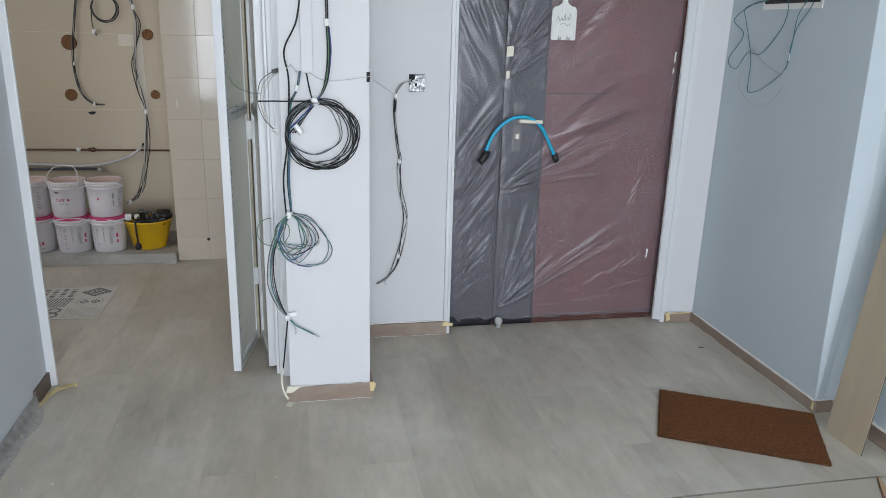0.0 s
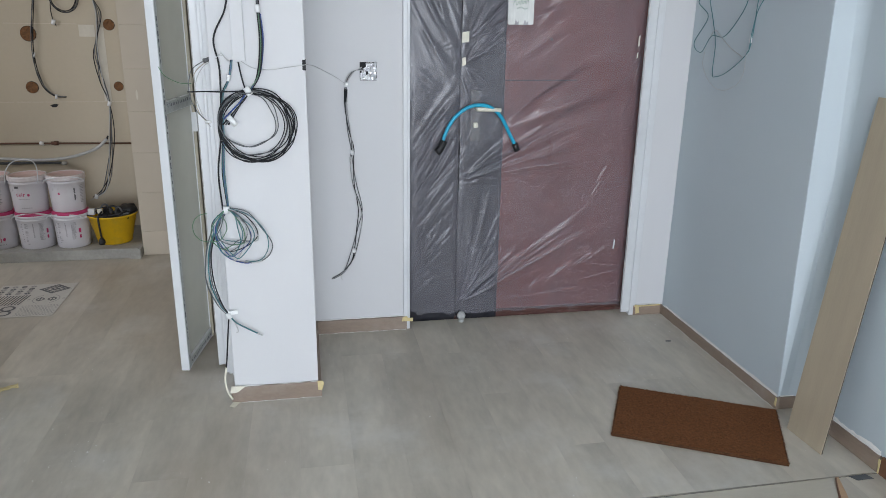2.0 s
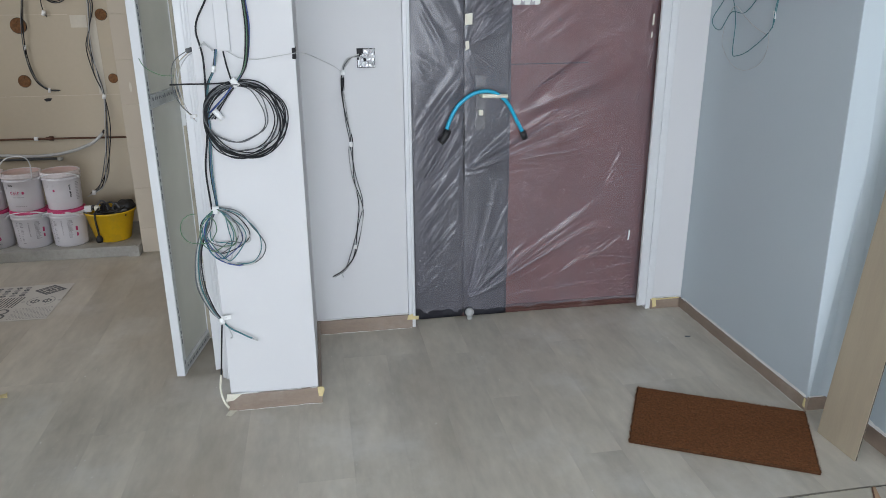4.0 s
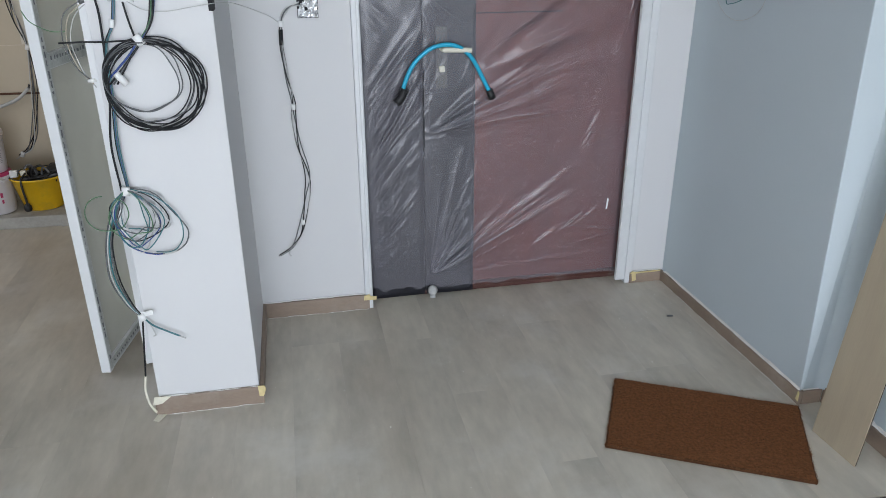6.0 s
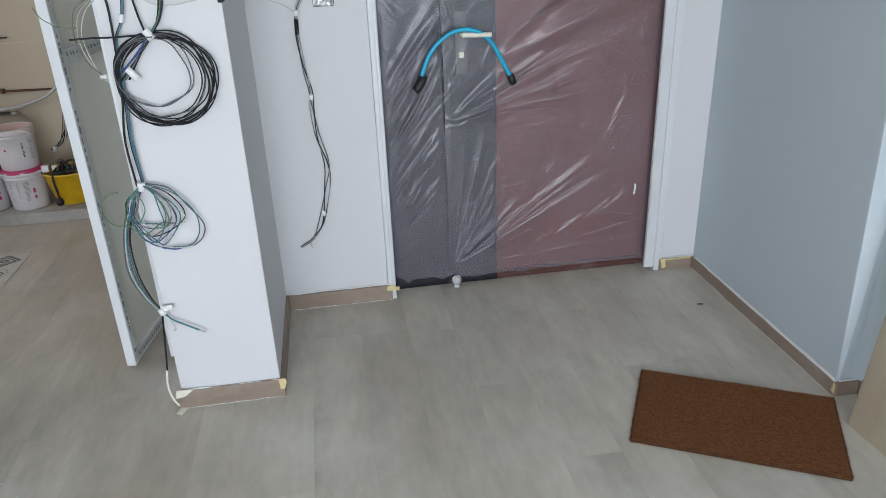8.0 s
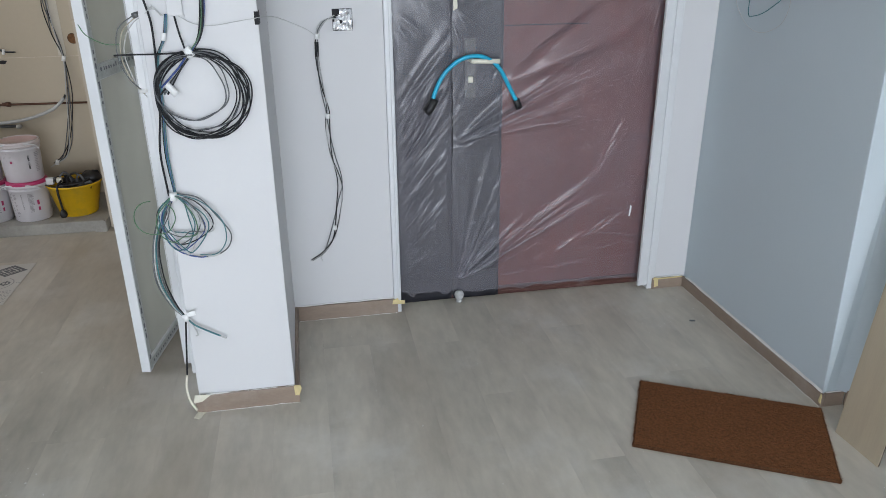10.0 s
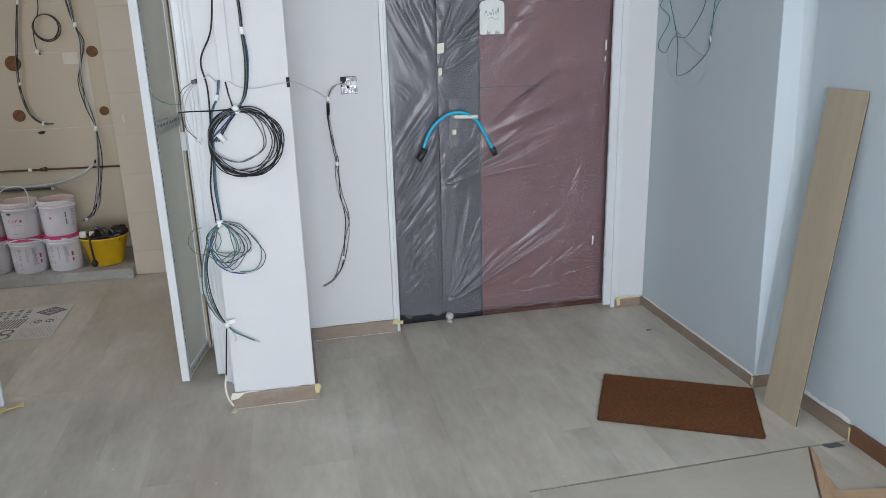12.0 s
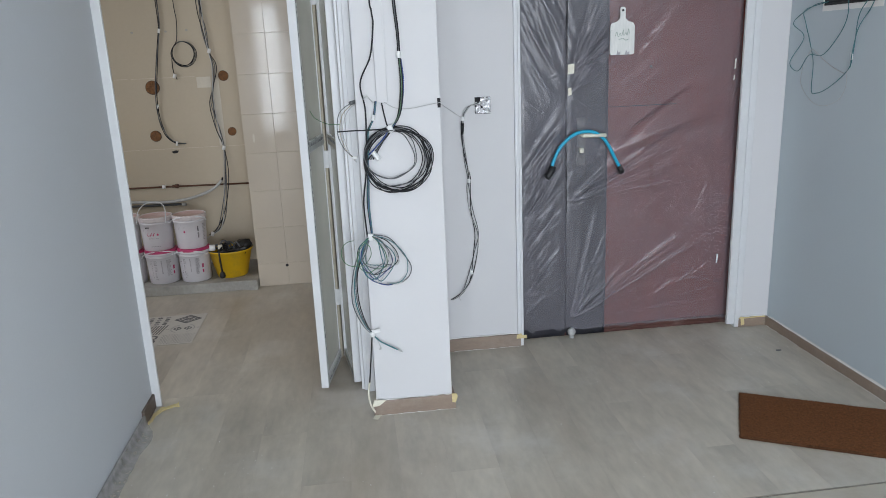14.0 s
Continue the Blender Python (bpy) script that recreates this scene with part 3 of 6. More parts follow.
structure("trim", box(0.656, 0.668, HALL - 0.014, HALL - 0.0085, 0.07, 2.09, 0.002), TRIM, "white raised bead of the door frame", "trim")

# dark sheet over the side leaf and the door's first third
bm = bmesh.new()
nx, nz = 30, 110
sx0, sx1 = 0.674, 1.136


def sheet_y(x, z):
    return DY - 0.009 - 0.004 * noise.noise(Vector((x * 5, 0, z * 3))) + 0.008 * math.exp(-((x - 0.9195) / 0.006) ** 2)


grid = [[bm.verts.new((sx0 + (sx1 - sx0) * i / nx + (0.0 if i < nx else 0.003 * noise.noise(Vector((0, 3, j * 0.2)))), sheet_y(sx0 + (sx1 - sx0) * i / nx, 0.004 + 2.04 * j / nz), 0.004 + 2.04 * j / nz)) for j in range(nz + 1)] for i in range(nx + 1)]
for i in range(nx):
    for j in range(nz):
        bm.faces.new((grid[i][j], grid[i + 1][j], grid[i + 1][j + 1], grid[i][j + 1])).smooth = True
bmesh.ops.solidify(bm, geom=bm.faces[:], thickness=0.0006)
tagged(mesh_object("plastic_sheet", bm, DARK_SHEET), "dark grey plastic sheet hanging over the door's side leaf", "plastic sheet")

# clear film with folds that run out from where it is taped
FX0, FX1, FZ0, FZ1 = 0.668, 1.846, 0.040, 2.06
nx, nz = 460, 780
gx, gz = np.meshgrid(np.linspace(FX0, FX1, nx + 1), np.linspace(FZ0, FZ1, nz + 1), indexing="ij")
rng = np.random.default_rng(7)
depth = np.zeros_like(gx)


def fold(x, z, angle, length, height, width):
    """One soft-edged crease from (x, z), thinning out along its way."""
    a = radians(angle)
    u = (gx - x) * math.cos(a) + (gz - z) * math.sin(a)
    v = -(gx - x) * math.sin(a) + (gz - z) * math.cos(a) + 0.06 * (np.clip(u, 0, length) / max(length, 0.01)) ** 2 * length * rng.uniform(-1, 1)
    w = width * (0.5 + np.clip(u, 0, length) / length)
    fade = np.clip(u / (0.03 + 0.16 * length), 0, 1) * np.clip((length - u) / (0.45 * length), 0, 1)
    w = 1.45 * w
    return 0.5 * height * fade * (np.exp(-(v / w) ** 2) - 0.4 * np.exp(-((v - 2.4 * w) / (1.3 * w)) ** 2) + 0.3 * np.exp(-((v + 3.0 * w) / (0.9 * w)) ** 2))


pleats = []


def fan(x, z, a0, a1, count, l0, l1, height, width=0.006):
    global depth
    for k in range(count):
        angle = a0 + (a1 - a0) * (k + rng.uniform(0.1, 0.9)) / count
        length, size = rng.uniform(l0, l1), rng.uniform(0.4, 1.2)
        depth = depth + fold(x, z, angle, length, height * size, width * rng.uniform(0.6, 1.5))
        pleats.append((x, z, angle + rng.uniform(-1, 1), length * rng.uniform(0.8, 1.1), 0.0022 * size + 0.0012))


def band(x0, z0, x1, z1, angle, count, l0, l1, height, width):
    """Roughly parallel folds that start along a line."""
    global depth
    for k in range(count):
        f = (k + rng.uniform(0.1, 0.9)) / count
        x, z, length, size = x0 + (x1 - x0) * f, z0 + (z1 - z0) * f, rng.uniform(l0, l1), rng.uniform(0.5, 1.3)
        turn = angle + rng.uniform(-7, 7)
        depth = depth + fold(x, z, turn, length, height * size, width * rng.uniform(0.6, 1.4))
        if rng.random() < 0.5:
            pleats.append((x, z, turn, length * rng.uniform(0.5, 0.9), 0.0026 * size))


# the film is pulled out from the foot of the gap, from the lock and from the tapes
fan(0.932, 0.105, 34, 80, 12, 0.22, 0.50, 0.011, 0.0045)
fan(0.940, 0.110, 24, 40, 5, 0.60, 0.95, 0.024, 0.006)
fan(0.945, 0.740, 18, 34, 6, 0.30, 0.85, 0.014, 0.008)
fan(0.945, 1.395, 30, 62, 9, 0.30, 0.70, 0.013, 0.007)
fan(0.930, 1.300, 20, 60, 5, 0.15, 0.35, 0.010, 0.006)
fan(0.930, 1.290, -62, -25, 4, 0.12, 0.30, 0.008, 0.008)
band(0.705, 0.60, 0.676, 0.80, 55, 9, 0.26, 0.46, 0.012, 0.0055)
band(0.730, 0.27, 0.676, 0.46, 52, 9, 0.20, 0.38, 0.012, 0.005)
band(0.690, 0.12, 0.690, 0.40, 50, 8, 0.14, 0.26, 0.009, 0.008)
band(0.690, 1.75, 0.820, 1.90, -66, 8, 0.35, 0.70, 0.008, 0.009)
fan(0.915, 1.250, -80, -52, 4, 0.15, 0.35, 0.008, 0.005)
band(0.680, 1.05, 0.700, 1.30, -40, 4, 0.10, 0.20, 0.008, 0.008)
band(1.120, 0.98, 1.220, 1.10, 25, 5, 0.45, 0.65, 0.012, 0.016)
band(1.180, 0.78, 1.300, 0.82, 6, 4, 0.25, 0.45, 0.006, 0.008)
band(1.280, 1.25, 1.400, 1.65, 38, 5, 0.25, 0.50, 0.009, 0.012)
band(1.600, 0.60, 1.640, 0.80, 60, 3, 0.12, 0.25, 0.007, 0.006)
band(1.020, 0.10, 1.650, 0.14, 4, 6, 0.15, 0.35, 0.007, 0.006)
band(0.980, 0.36, 1.080, 0.40, 30, 5, 0.05, 0.12, 0.007, 0.005)
fan(0.935, 0.745, 4, 42, 9, 0.35, 0.90, 0.012, 0.011)
fan(0.940, 1.400, 18, 76, 10, 0.30, 0.75, 0.013, 0.009)
fan(0.935, 1.290, 25, 70, 7, 0.20, 0.50, 0.011, 0.008)
fan(0.935, 0.110, 20, 84, 12, 0.25, 0.65, 0.013, 0.008)
band(0.680, 0.45, 0.690, 0.95, 57, 11, 0.28, 0.46, 0.014, 0.010)
band(0.680, 1.50, 0.700, 2.00, -62, 10, 0.25, 0.50, 0.007, 0.012)
band(0.700, 1.95, 0.880, 2.00, -70, 6, 0.30, 0.60, 0.007, 0.010)
band(1.120, 0.95, 1.260, 1.12, 28, 6, 0.50, 0.75, 0.018, 0.024)
band(1.250, 0.80, 1.400, 0.98, 22, 5, 0.30, 0.50, 0.009, 0.014)
band(1.200, 1.30, 1.450, 1.80, 40, 7, 0.25, 0.55, 0.011, 0.014)
band(1.250, 0.12, 1.700, 0.34, 36, 9, 0.10, 0.24, 0.006, 0.006)
band(1.700, 0.90, 1.780, 1.40, 72, 4, 0.18, 0.35, 0.004, 0.009)
fan(1.835, 1.36, 205, 262, 5, 0.15, 0.40, 0.006, 0.006)
fan(1.838, 0.72, 165, 205, 3, 0.12, 0.30, 0.006, 0.007)
fan(1.838, 0.25, 155, 195, 4, 0.15, 0.40, 0.006, 0.007)
for k in range(110):
    depth = depth + fold(rng.uniform(FX0, FX1), rng.uniform(FZ0, 1.8), rng.uniform(5, 65), rng.uniform(0.08, 0.28), rng.uniform(0.001, 0.0030), rng.uniform(0.003, 0.006))
for k in range(150):
    depth = depth + fold(rng.uniform(0.92, 1.75), rng.uniform(FZ0, 1.75), rng.uniform(-14, 14), rng.uniform(0.06, 0.25), rng.uniform(0.001, 0.004), rng.uniform(0.003, 0.006))
for k in range(14):
    depth = depth + fold(rng.uniform(FX0, 1.1), rng.uniform(FZ0, 0.35), rng.uniform(-30, 60), rng.uniform(0.04, 0.16), rng.uniform(0.0015, 0.0045), rng.uniform(0.003, 0.006))
depth += 0.006 * np.sin(gx * 7 + 1.3 * np.sin(gz * 3)) * np.sin(gz * 4 + 0.5)
depth -= 0.004 * np.exp(-np.abs(gx - 0.92) / 0.012)
edge = np.clip(np.minimum.reduce([gx - FX0, FX1 - gx]) / 0.03, 0, 1)
depth = np.clip(depth, -0.010, 0.045) * edge
wave = np.array([0.010 * noise.noise(Vector((x * 14, 5, 0))) + (0.022 * noise.noise(Vector((x * 21, 9, 0))) + 0.010 * noise.noise(Vector((x * 70, 2, 0))) + 0.008) * (x < 0.95) for x in gx[:, 0]])
zz = gz + wave[:, None] * np.clip(1 - (gz - FZ0) / 0.06, 0, 1)
verts = np.stack([gx + 0.004 * np.sin(gz * 31) * np.clip(1 - (gx - FX0) / 0.02, 0, 1) - 0.03 * np.clip((gz - 0.2) / 1.6, 0, 1) * np.clip((gx - 1.7) / 0.146, 0, 1), DY - 0.022 - depth, zz], axis=-1).reshape(-1, 3)
idx = np.arange((nx + 1) * (nz + 1)).reshape(nx + 1, nz + 1)
faces = np.stack([idx[:-1, :-1], idx[1:, :-1], idx[1:, 1:], idx[:-1, 1:]], axis=-1).reshape(-1, 4)
data = bpy.data.meshes.new("masking_film")
data.from_pydata(verts.tolist(), [], faces.tolist())
data.materials.append(FILM)
data.polygons.foreach_set("use_smooth", [True] * len(data.polygons))
film_sheet = tagged(new("masking_film", data), "clear wrinkled masking film taped over the whole entrance door", "plastic film")
# pleats where the film lies double along its creases
for x, z, angle, length, width in pleats:
    a = radians(angle)
    start, bend = 0.012 + 0.02 * rng.random(), rng.uniform(-0.03, 0.03) * length
    bm = bmesh.new()
    rows = []
    for k in range(41):
        u = start + (length - start) * k / 40
        w = 0.65 * width * (0.25 + math.sin(math.pi * min(k / 40 + 0.08, 1.0)) * (0.8 + 0.4 * noise.noise(Vector((u * 30, angle, 0)))))
        v0 = bend * math.sin(math.pi * k / 40)
        row = []
        for v in (-0.5, 0.5):
            px = x + u * math.cos(a) - (v0 + v * w) * math.sin(a)
            pz = z + u * math.sin(a) + (v0 + v * w) * math.cos(a)
            row.append((px, pz))
        rows.append(row)
    rows = [r for r in rows if all(FX0 + 0.004 < q[0] < FX1 - 0.035 and FZ0 + 0.02 < q[1] < FZ1 - 0.01 for q in r)]
    if len(rows) < 3:
        bm.free()
        continue

    def film_y(px, pz):
        i = int(round((px - FX0) / (FX1 - FX0) * nx))
        j = int(round((pz - FZ0) / (FZ1 - FZ0) * nz))
        return DY - 0.022 - depth[max(i - 1, 0):i + 2, max(j - 1, 0):j + 2].max() - 0.0012
    made = [[bm.verts.new((px, film_y(px, pz), pz)) for px, pz in r] for r in rows]
    for p, q in zip(made, made[1:]):
        bm.faces.new((p[0], q[0], q[1], p[1])).smooth = True
    part("pleat", bm, FILM_FOLD, film_sheet)
# ragged strips of tape that hold the film to the frame
for k, xa in enumerate((0.664, 1.8)):
    left, right = [], []
    for j in range(60):
        z = 0.05 + 2.0 * j / 59
        x = xa
        left.append((x - 0.006 - 0.004 * noise.noise(Vector((3 + k, z * 9, 0))), z))
        right.append((x + 0.006 + (0.016 - 0.005 * k) * noise.noise(Vector((9 + k, z * 16, 0))) + 0.007 * noise.noise(Vector((k, z * 60, 0))), z))
    bm = bmesh.new()
    rows = []
    for p, q in zip(left, right):
        rough = 0.004 * noise.noise(Vector((p[0] * 90, p[1] * 30, k)))
        if k == 0:
            rows.append([bm.verts.new((p[0], DY - 0.032 + rough, p[1])), bm.verts.new((q[0], DY - 0.030 - rough, q[1]))])
        else:
            rows.append([bm.verts.new((1.793 + 0.8 * (q[0] - x), HALL - 0.0135 + rough * 0.4, p[1])), bm.verts.new((1.806 + 0.8 * (p[0] - x), HALL - 0.0125, q[1]))])
    for p, q in zip(rows, rows[1:]):
        bm.faces.new((p[0], p[1], q[1], q[0]))
    bmesh.ops.solidify(bm, geom=bm.faces[:], thickness=0.001)
    tagged(mesh_object("tape_strip", bm, WHITE_TAPE), "ragged whitish tape holding the film to the frame", "tape", "tape round the door")
for x, z, w, h in ((0.934, 1.412, 0.034, 0.05), (0.928, 1.303, 0.018, 0.042), (1.786, 1.402, 0.009, 0.050), (1.785, 1.335, 0.008, 0.028)):
    tagged(mesh_object("tape_piece", crumpled([(x - w / 2, z - h / 2), (x + w / 2, z - h / 2 + 0.006), (x + w / 2, z + h / 2), (x - w / 2 + 0.002, z + h / 2 - 0.004)], 0.001, "y", DY - 0.036, 0.003, 4), CREAM_TAPE), "small whitish tape piece on the film", "tape", "tape round the door")
tagged(mesh_object("tape_piece", crumpled([(1.745, 0.36), (1.752, 0.36), (1.757, 0.405), (1.749, 0.41)], 0.001, "y", DY - 0.034, 0.002, 9), WHITE_TAPE), "thin white tape scrap on the film", "tape", "tape round the door")
# door stop
stop = thing("door_stop", "small round grey door stop on the floor by the door", "door stop", (0.945, 3.628, 0))
part("base", lathe([(0, 0), (0.014, 0), (0.014, 0.012), (0, 0.014)], 20), PALE_CABLE, stop)
knob = lathe([(0, -0.023), (0.012, -0.020), (0.019, -0.012), (0.0225, 0.0), (0.019, 0.012), (0.012, 0.020), (0, 0.023)], 20)
bmesh.ops.transform(knob, matrix=Matrix.Translation((0, 0, 0.034)), verts=knob.verts)
part("cap", knob, PALE_CABLE, stop, "rounded translucent grey cap")

# blue hose over the handle
hose = thing("blue_hose", "bright cyan hose with black ends hung over the door handle", "hose", (1.01, 3.6, 1.1))
line = [Vector((x, 3.602 - 0.01 * math.sin((x - 0.8) * 8), z)) for x, z in ((0.826, 0.92), (0.837, 0.965), (0.868, 1.030), (0.909, 1.074), (0.958, 1.102), (1.017, 1.108), (1.066, 1.09), (1.111, 1.047), (1.157, 0.964), (1.186, 0.912))]
part("tube", shift(tube(spline([tuple(p) for p in line], 6), 0.0085, 12), hose), CYAN, hose)
part("end_fitting", shift(tube([Vector((0.838, 3.602, 0.942)), Vector((0.826, 3.602, 0.915)), Vector((0.812, 3.600, 0.898)), Vector((0.800, 3.598, 0.888))], 0.0165, 12), hose), BLACK, hose, "black elbow fitting")
part("end_cap", shift(tube([Vector((1.180, 3.602, 0.925)), Vector((1.196, 3.602, 0.888))], 0.0145, 12), hose), BLACK, hose, "black end cap")

# board-shaped sign
sign = thing("board_sign", "small whitewashed wooden board sign hanging on the film", "sign", (1.19, DY - 0.034, 1.47))
o = [(-0.061, 0.006), (-0.055, 0), (0.055, 0), (0.061, 0.006), (0.061, 0.135), (0.052, 0.15), (0.03, 0.156), (0.014, 0.17), (0.012, 0.20), (0.014, 0.214), (0.008, 0.224), (-0.008, 0.224), (-0.014, 0.214), (-0.012, 0.20), (-0.014, 0.17), (-0.03, 0.156), (-0.052, 0.15), (-0.061, 0.135)]
part("board", prism(o, 0.010, "y", -0.010), SIGN, sign)
part("hole", prism([(0.006 * math.cos(k * math.pi / 6), 0.208 + 0.006 * math.sin(k * math.pi / 6)) for k in range(12)], 0.001, "y", -0.0115), CAVITY, sign)
scribble = [(-0.038, 0.088), (-0.03, 0.108), (-0.022, 0.085), (-0.012, 0.102), (-0.006, 0.088), (0.004, 0.118), (0.006, 0.09), (0.016, 0.104), (0.022, 0.092), (0.03, 0.122), (0.033, 0.098)]
part("writing", tube(spline([(x, -0.0115, z) for x, z in scribble], 5), 0.0010, 5), SIGN_INK, sign, "unreadable dark green script")
part("writing", tube(spline([(-0.02, -0.0115, 0.07), (0.0, -0.0115, 0.078), (0.015, -0.0115, 0.068), (0.03, -0.0115, 0.074)], 5), 0.0012, 5), SIGN_INK, sign)
for x, w in ((-0.03, 0.02), (0.012, 0.024)):
    part("chip", prism([(x, 0.0), (x + w * 0.3, 0.022), (x + w * 0.6, 0.01), (x + w, 0.016), (x + w, 0.0)], 0.0012, "y", -0.0115), PALE_PRINT, sign)

# ---- kitchen folding door ----
fold_door = thing("folding_door", "white aluminium folding door with frosted glass, folded open", "door", (-0.25, 3.4, 0))
HINGE = Vector((-0.283, 3.645, 0))
H0, H1 = 0.012, 2.06


rnd_ink = random.Random(17)


def glazed_leaf(a, b, thick, strip, strip_label):
    """A leaf from a to b: stiles, rails, frosted panes and strips of printed film on the frame."""
    way = (b - a).normalized()
    side = Vector((-way.y, way.x, 0))
    length = (b - a).length
    m = Matrix(((*way, 0), (*side, 0), (0, 0, 1, 0), (*a, 1))).transposed()
    m = fold_door.matrix_basis.inverted() @ m
    h = thick / 2
    bm = bmesh.new()
    for z0, z1 in ((H0, H0 + 0.045), (1.115, 1.165), (H1 - 0.045, H1)):
        box(0.0345, length - 0.0345, -h + 0.003, h - 0.003, z0, z1, 0.002, bm=bm)
    holder = part("leaf", bm, ALU, fold_door)
    holder.matrix_basis = m
    for x0, x1 in ((0.0, 0.034), (length - 0.034, length)):
        part("stile", box(x0, x1, -h, h, H0, H1, 0.002), ALU, holder)
    for z0, z1 in ((H0 + 0.045, 1.115), (1.165, H1 - 0.045)):
        part("pane", box(0.032, length - 0.032, -0.004, 0.004, z0 - 0.004, z1 + 0.004), FROST, holder, "milky green-grey frosted pane")
    for s in (-1, 1):
        y0, y1 = sorted((s * (h - 0.0005), s * (h + 0.0008)))
        part("film_strip", box(0.004, 0.030, y0, y1, H0 + 0.01, H1 - 0.02), strip, holder, strip_label)
        part("film_strip", box(length - 0.030, length - 0.004, y0, y1, H0 + 0.01, H1 - 0.02), strip, holder, strip_label)
        y2, y3 = sorted((s * (h - 0.0035), s * (h - 0.0018)))
        part("film_strip", box(0.036, length - 0.036, y2, y3, H0 + 0.012, H0 + 0.04), strip, holder, strip_label)
        part("film_strip", box(0.036, length - 0.036, y2, y3, 1.118, 1.162), strip, holder, strip_label)
        bm = bmesh.new()
        ya, yb = sorted((s * (h + 0.0004), s * (h + 0.0014)))
        z = H0 + 0.05
        k = 0
        while z < H1 - 0.1:
            d = rnd_ink.uniform(0.006, 0.026)
            box(0.010 + rnd_ink.uniform(0, 0.004), 0.016 + rnd_ink.uniform(0, 0.006), ya, yb, z, z + d, bm=bm)
            z += d + (rnd_ink.uniform(0.006, 0.016) if k % 7 else rnd_ink.uniform(0.05, 0.14))
            k += 1
        x = 0.05
        yc, yd = sorted((s * (h - 0.002), s * (h - 0.0008)))
        while x < length - 0.06:
            d = rnd_ink.uniform(0.005, 0.018)
            box(x, x + d, yc, yd, 1.142, 1.150 + rnd_ink.uniform(0, 0.006), bm=bm)
            box(x, x + d * 0.8, yc, yd, H0 + 0.02, H0 + 0.028, bm=bm)
            x += d + rnd_ink.uniform(0.006, 0.020)
        tagged(part("print_mark", bm, INK, holder, "blurred dark print on the film"), kind="stuff")
    return holder


glazed_leaf(Vector((-0.362, 3.252, 0)), HINGE + Vector((-0.013, 0.0, 0)), 0.034, FILM_EDGE, "grey protective film strip")
glazed_leaf(Vector((-0.208, 3.287, 0)), HINGE + Vector((0.022, 0.0, 0)), 0.034, TAN_FILM, "brownish protective film strip")
for z in (0.30, 1.0, 1.75):
    hz = part("hinge", shift(box(HINGE.x - 0.011, HINGE.x + 0.012, 3.598, 3.612, z, z + 0.085, 0.003), fold_door), ALU, fold_door, "white hinge")
part("gasket", shift(box(-0.292, -0.279, 3.60, 3.66, 0.02, 2.05, 0.003), fold_door), BRASSY, fold_door, "dull brown gasket between the leaves")
for x0, x1, y0, y1 in ((-0.176, -0.1285, 3.215, 3.275), (-0.190, -0.177, 3.228, 3.262), (-0.158, -0.1285, 3.195, 3.2145)):
    structure("door_2", box(x0, x1, y0, y1, 0, 2.11, 0.003), ALU, "white aluminium jamb of the folding door", "door frame")

# ---- cables on the wall stub ----


def cable_thing(name, label, place):
    return thing(name, label, "cable", place)


def strand(owner, pts, r, material, name="strand", label="", steps=8):
    return part(name, shift(tube(spline(pts, steps), r, 7), owner), material, owner, label)


def wrap(owner, p, way, r=0.011, length=0.022, material=None):
    w = Vector(way).normalized() * length / 2
    return part("tape_wrap", shift(tube([Vector(p) - w, Vector(p), Vector(p) + w], r, 9), owner), material or WHITE_TAPE, owner, "white tape round the strands")


def ring(owner, c, rx, rz, r, material, turns=1.0, start=90.0, wob=0.01, seed=0, y_off=0.0):
    pts = []
    n = int(40 * turns)
    for k in range(n + 1):
        a = radians(start - 360 * turns * k / n)
        f = 1 + wob * 3 * noise.noise(Vector((math.cos(a) * 1.2 + seed, math.sin(a) * 1.2, k / n * turns * 0.6)))
        pts.append((c[0] + rx * f * math.cos(a), c[1] - y_off - 0.012 * noise.noise(Vector((seed * 3.1, math.cos(a), k / 20))), c[2] + rz * f * math.sin(a)))
    return part("loop", shift(tube(spline(pts, 2), r, 7), owner), material, owner)


PY = 2.950
trunk = thing("cable_trunking", "narrow white cable trunking on the wall stub", "cable trunking", (-0.025, 2.9645, 1.34))
part("cover", box(-0.022, 0.022, -0.013, 0.0, 0.0, CEIL - 1.345, 0.003), WHITE_WALL, trunk)
part("lip", box(-0.024, 0.024, -0.009, 0.0, -0.004, 0.0, 0.0), WHITE_WALL, trunk)

feed = cable_thing("cable_coil", "coil of black electrical cable taped up on the wall stub", (0.02, PY, 1.11))
c = (0.022, PY - 0.004, 1.110)
for k in range(6):
    ring(feed, (c[0] + 0.005 * math.sin(k * 1.7), c[1], c[2] + 0.005 * math.sin(k * 2.3)), 0.130 + 0.006 * math.sin(k * 1.3), 0.125 + 0.006 * math.cos(k * 2.1), 0.0020, BLACK_CABLE, 1.0, 90, 0.035, k, 0.004 * (k % 4))
for k in range(7):
    less = (0.004, 0.007, 0.010, 0.013, 0.017, 0.030, 0.034)[k]
    ring(feed, (c[0] - less * 0.85, c[1], c[2] + less * (0.95 if k % 2 else 0.70)), 0.130 - less, 0.125 - 0.9 * less, 0.0019, GREY_CABLE if k in (3, 5, 6) else BLACK_CABLE, 1.0, 90, 0.04, 20 + k, 0.004 + 0.003 * (k % 4))
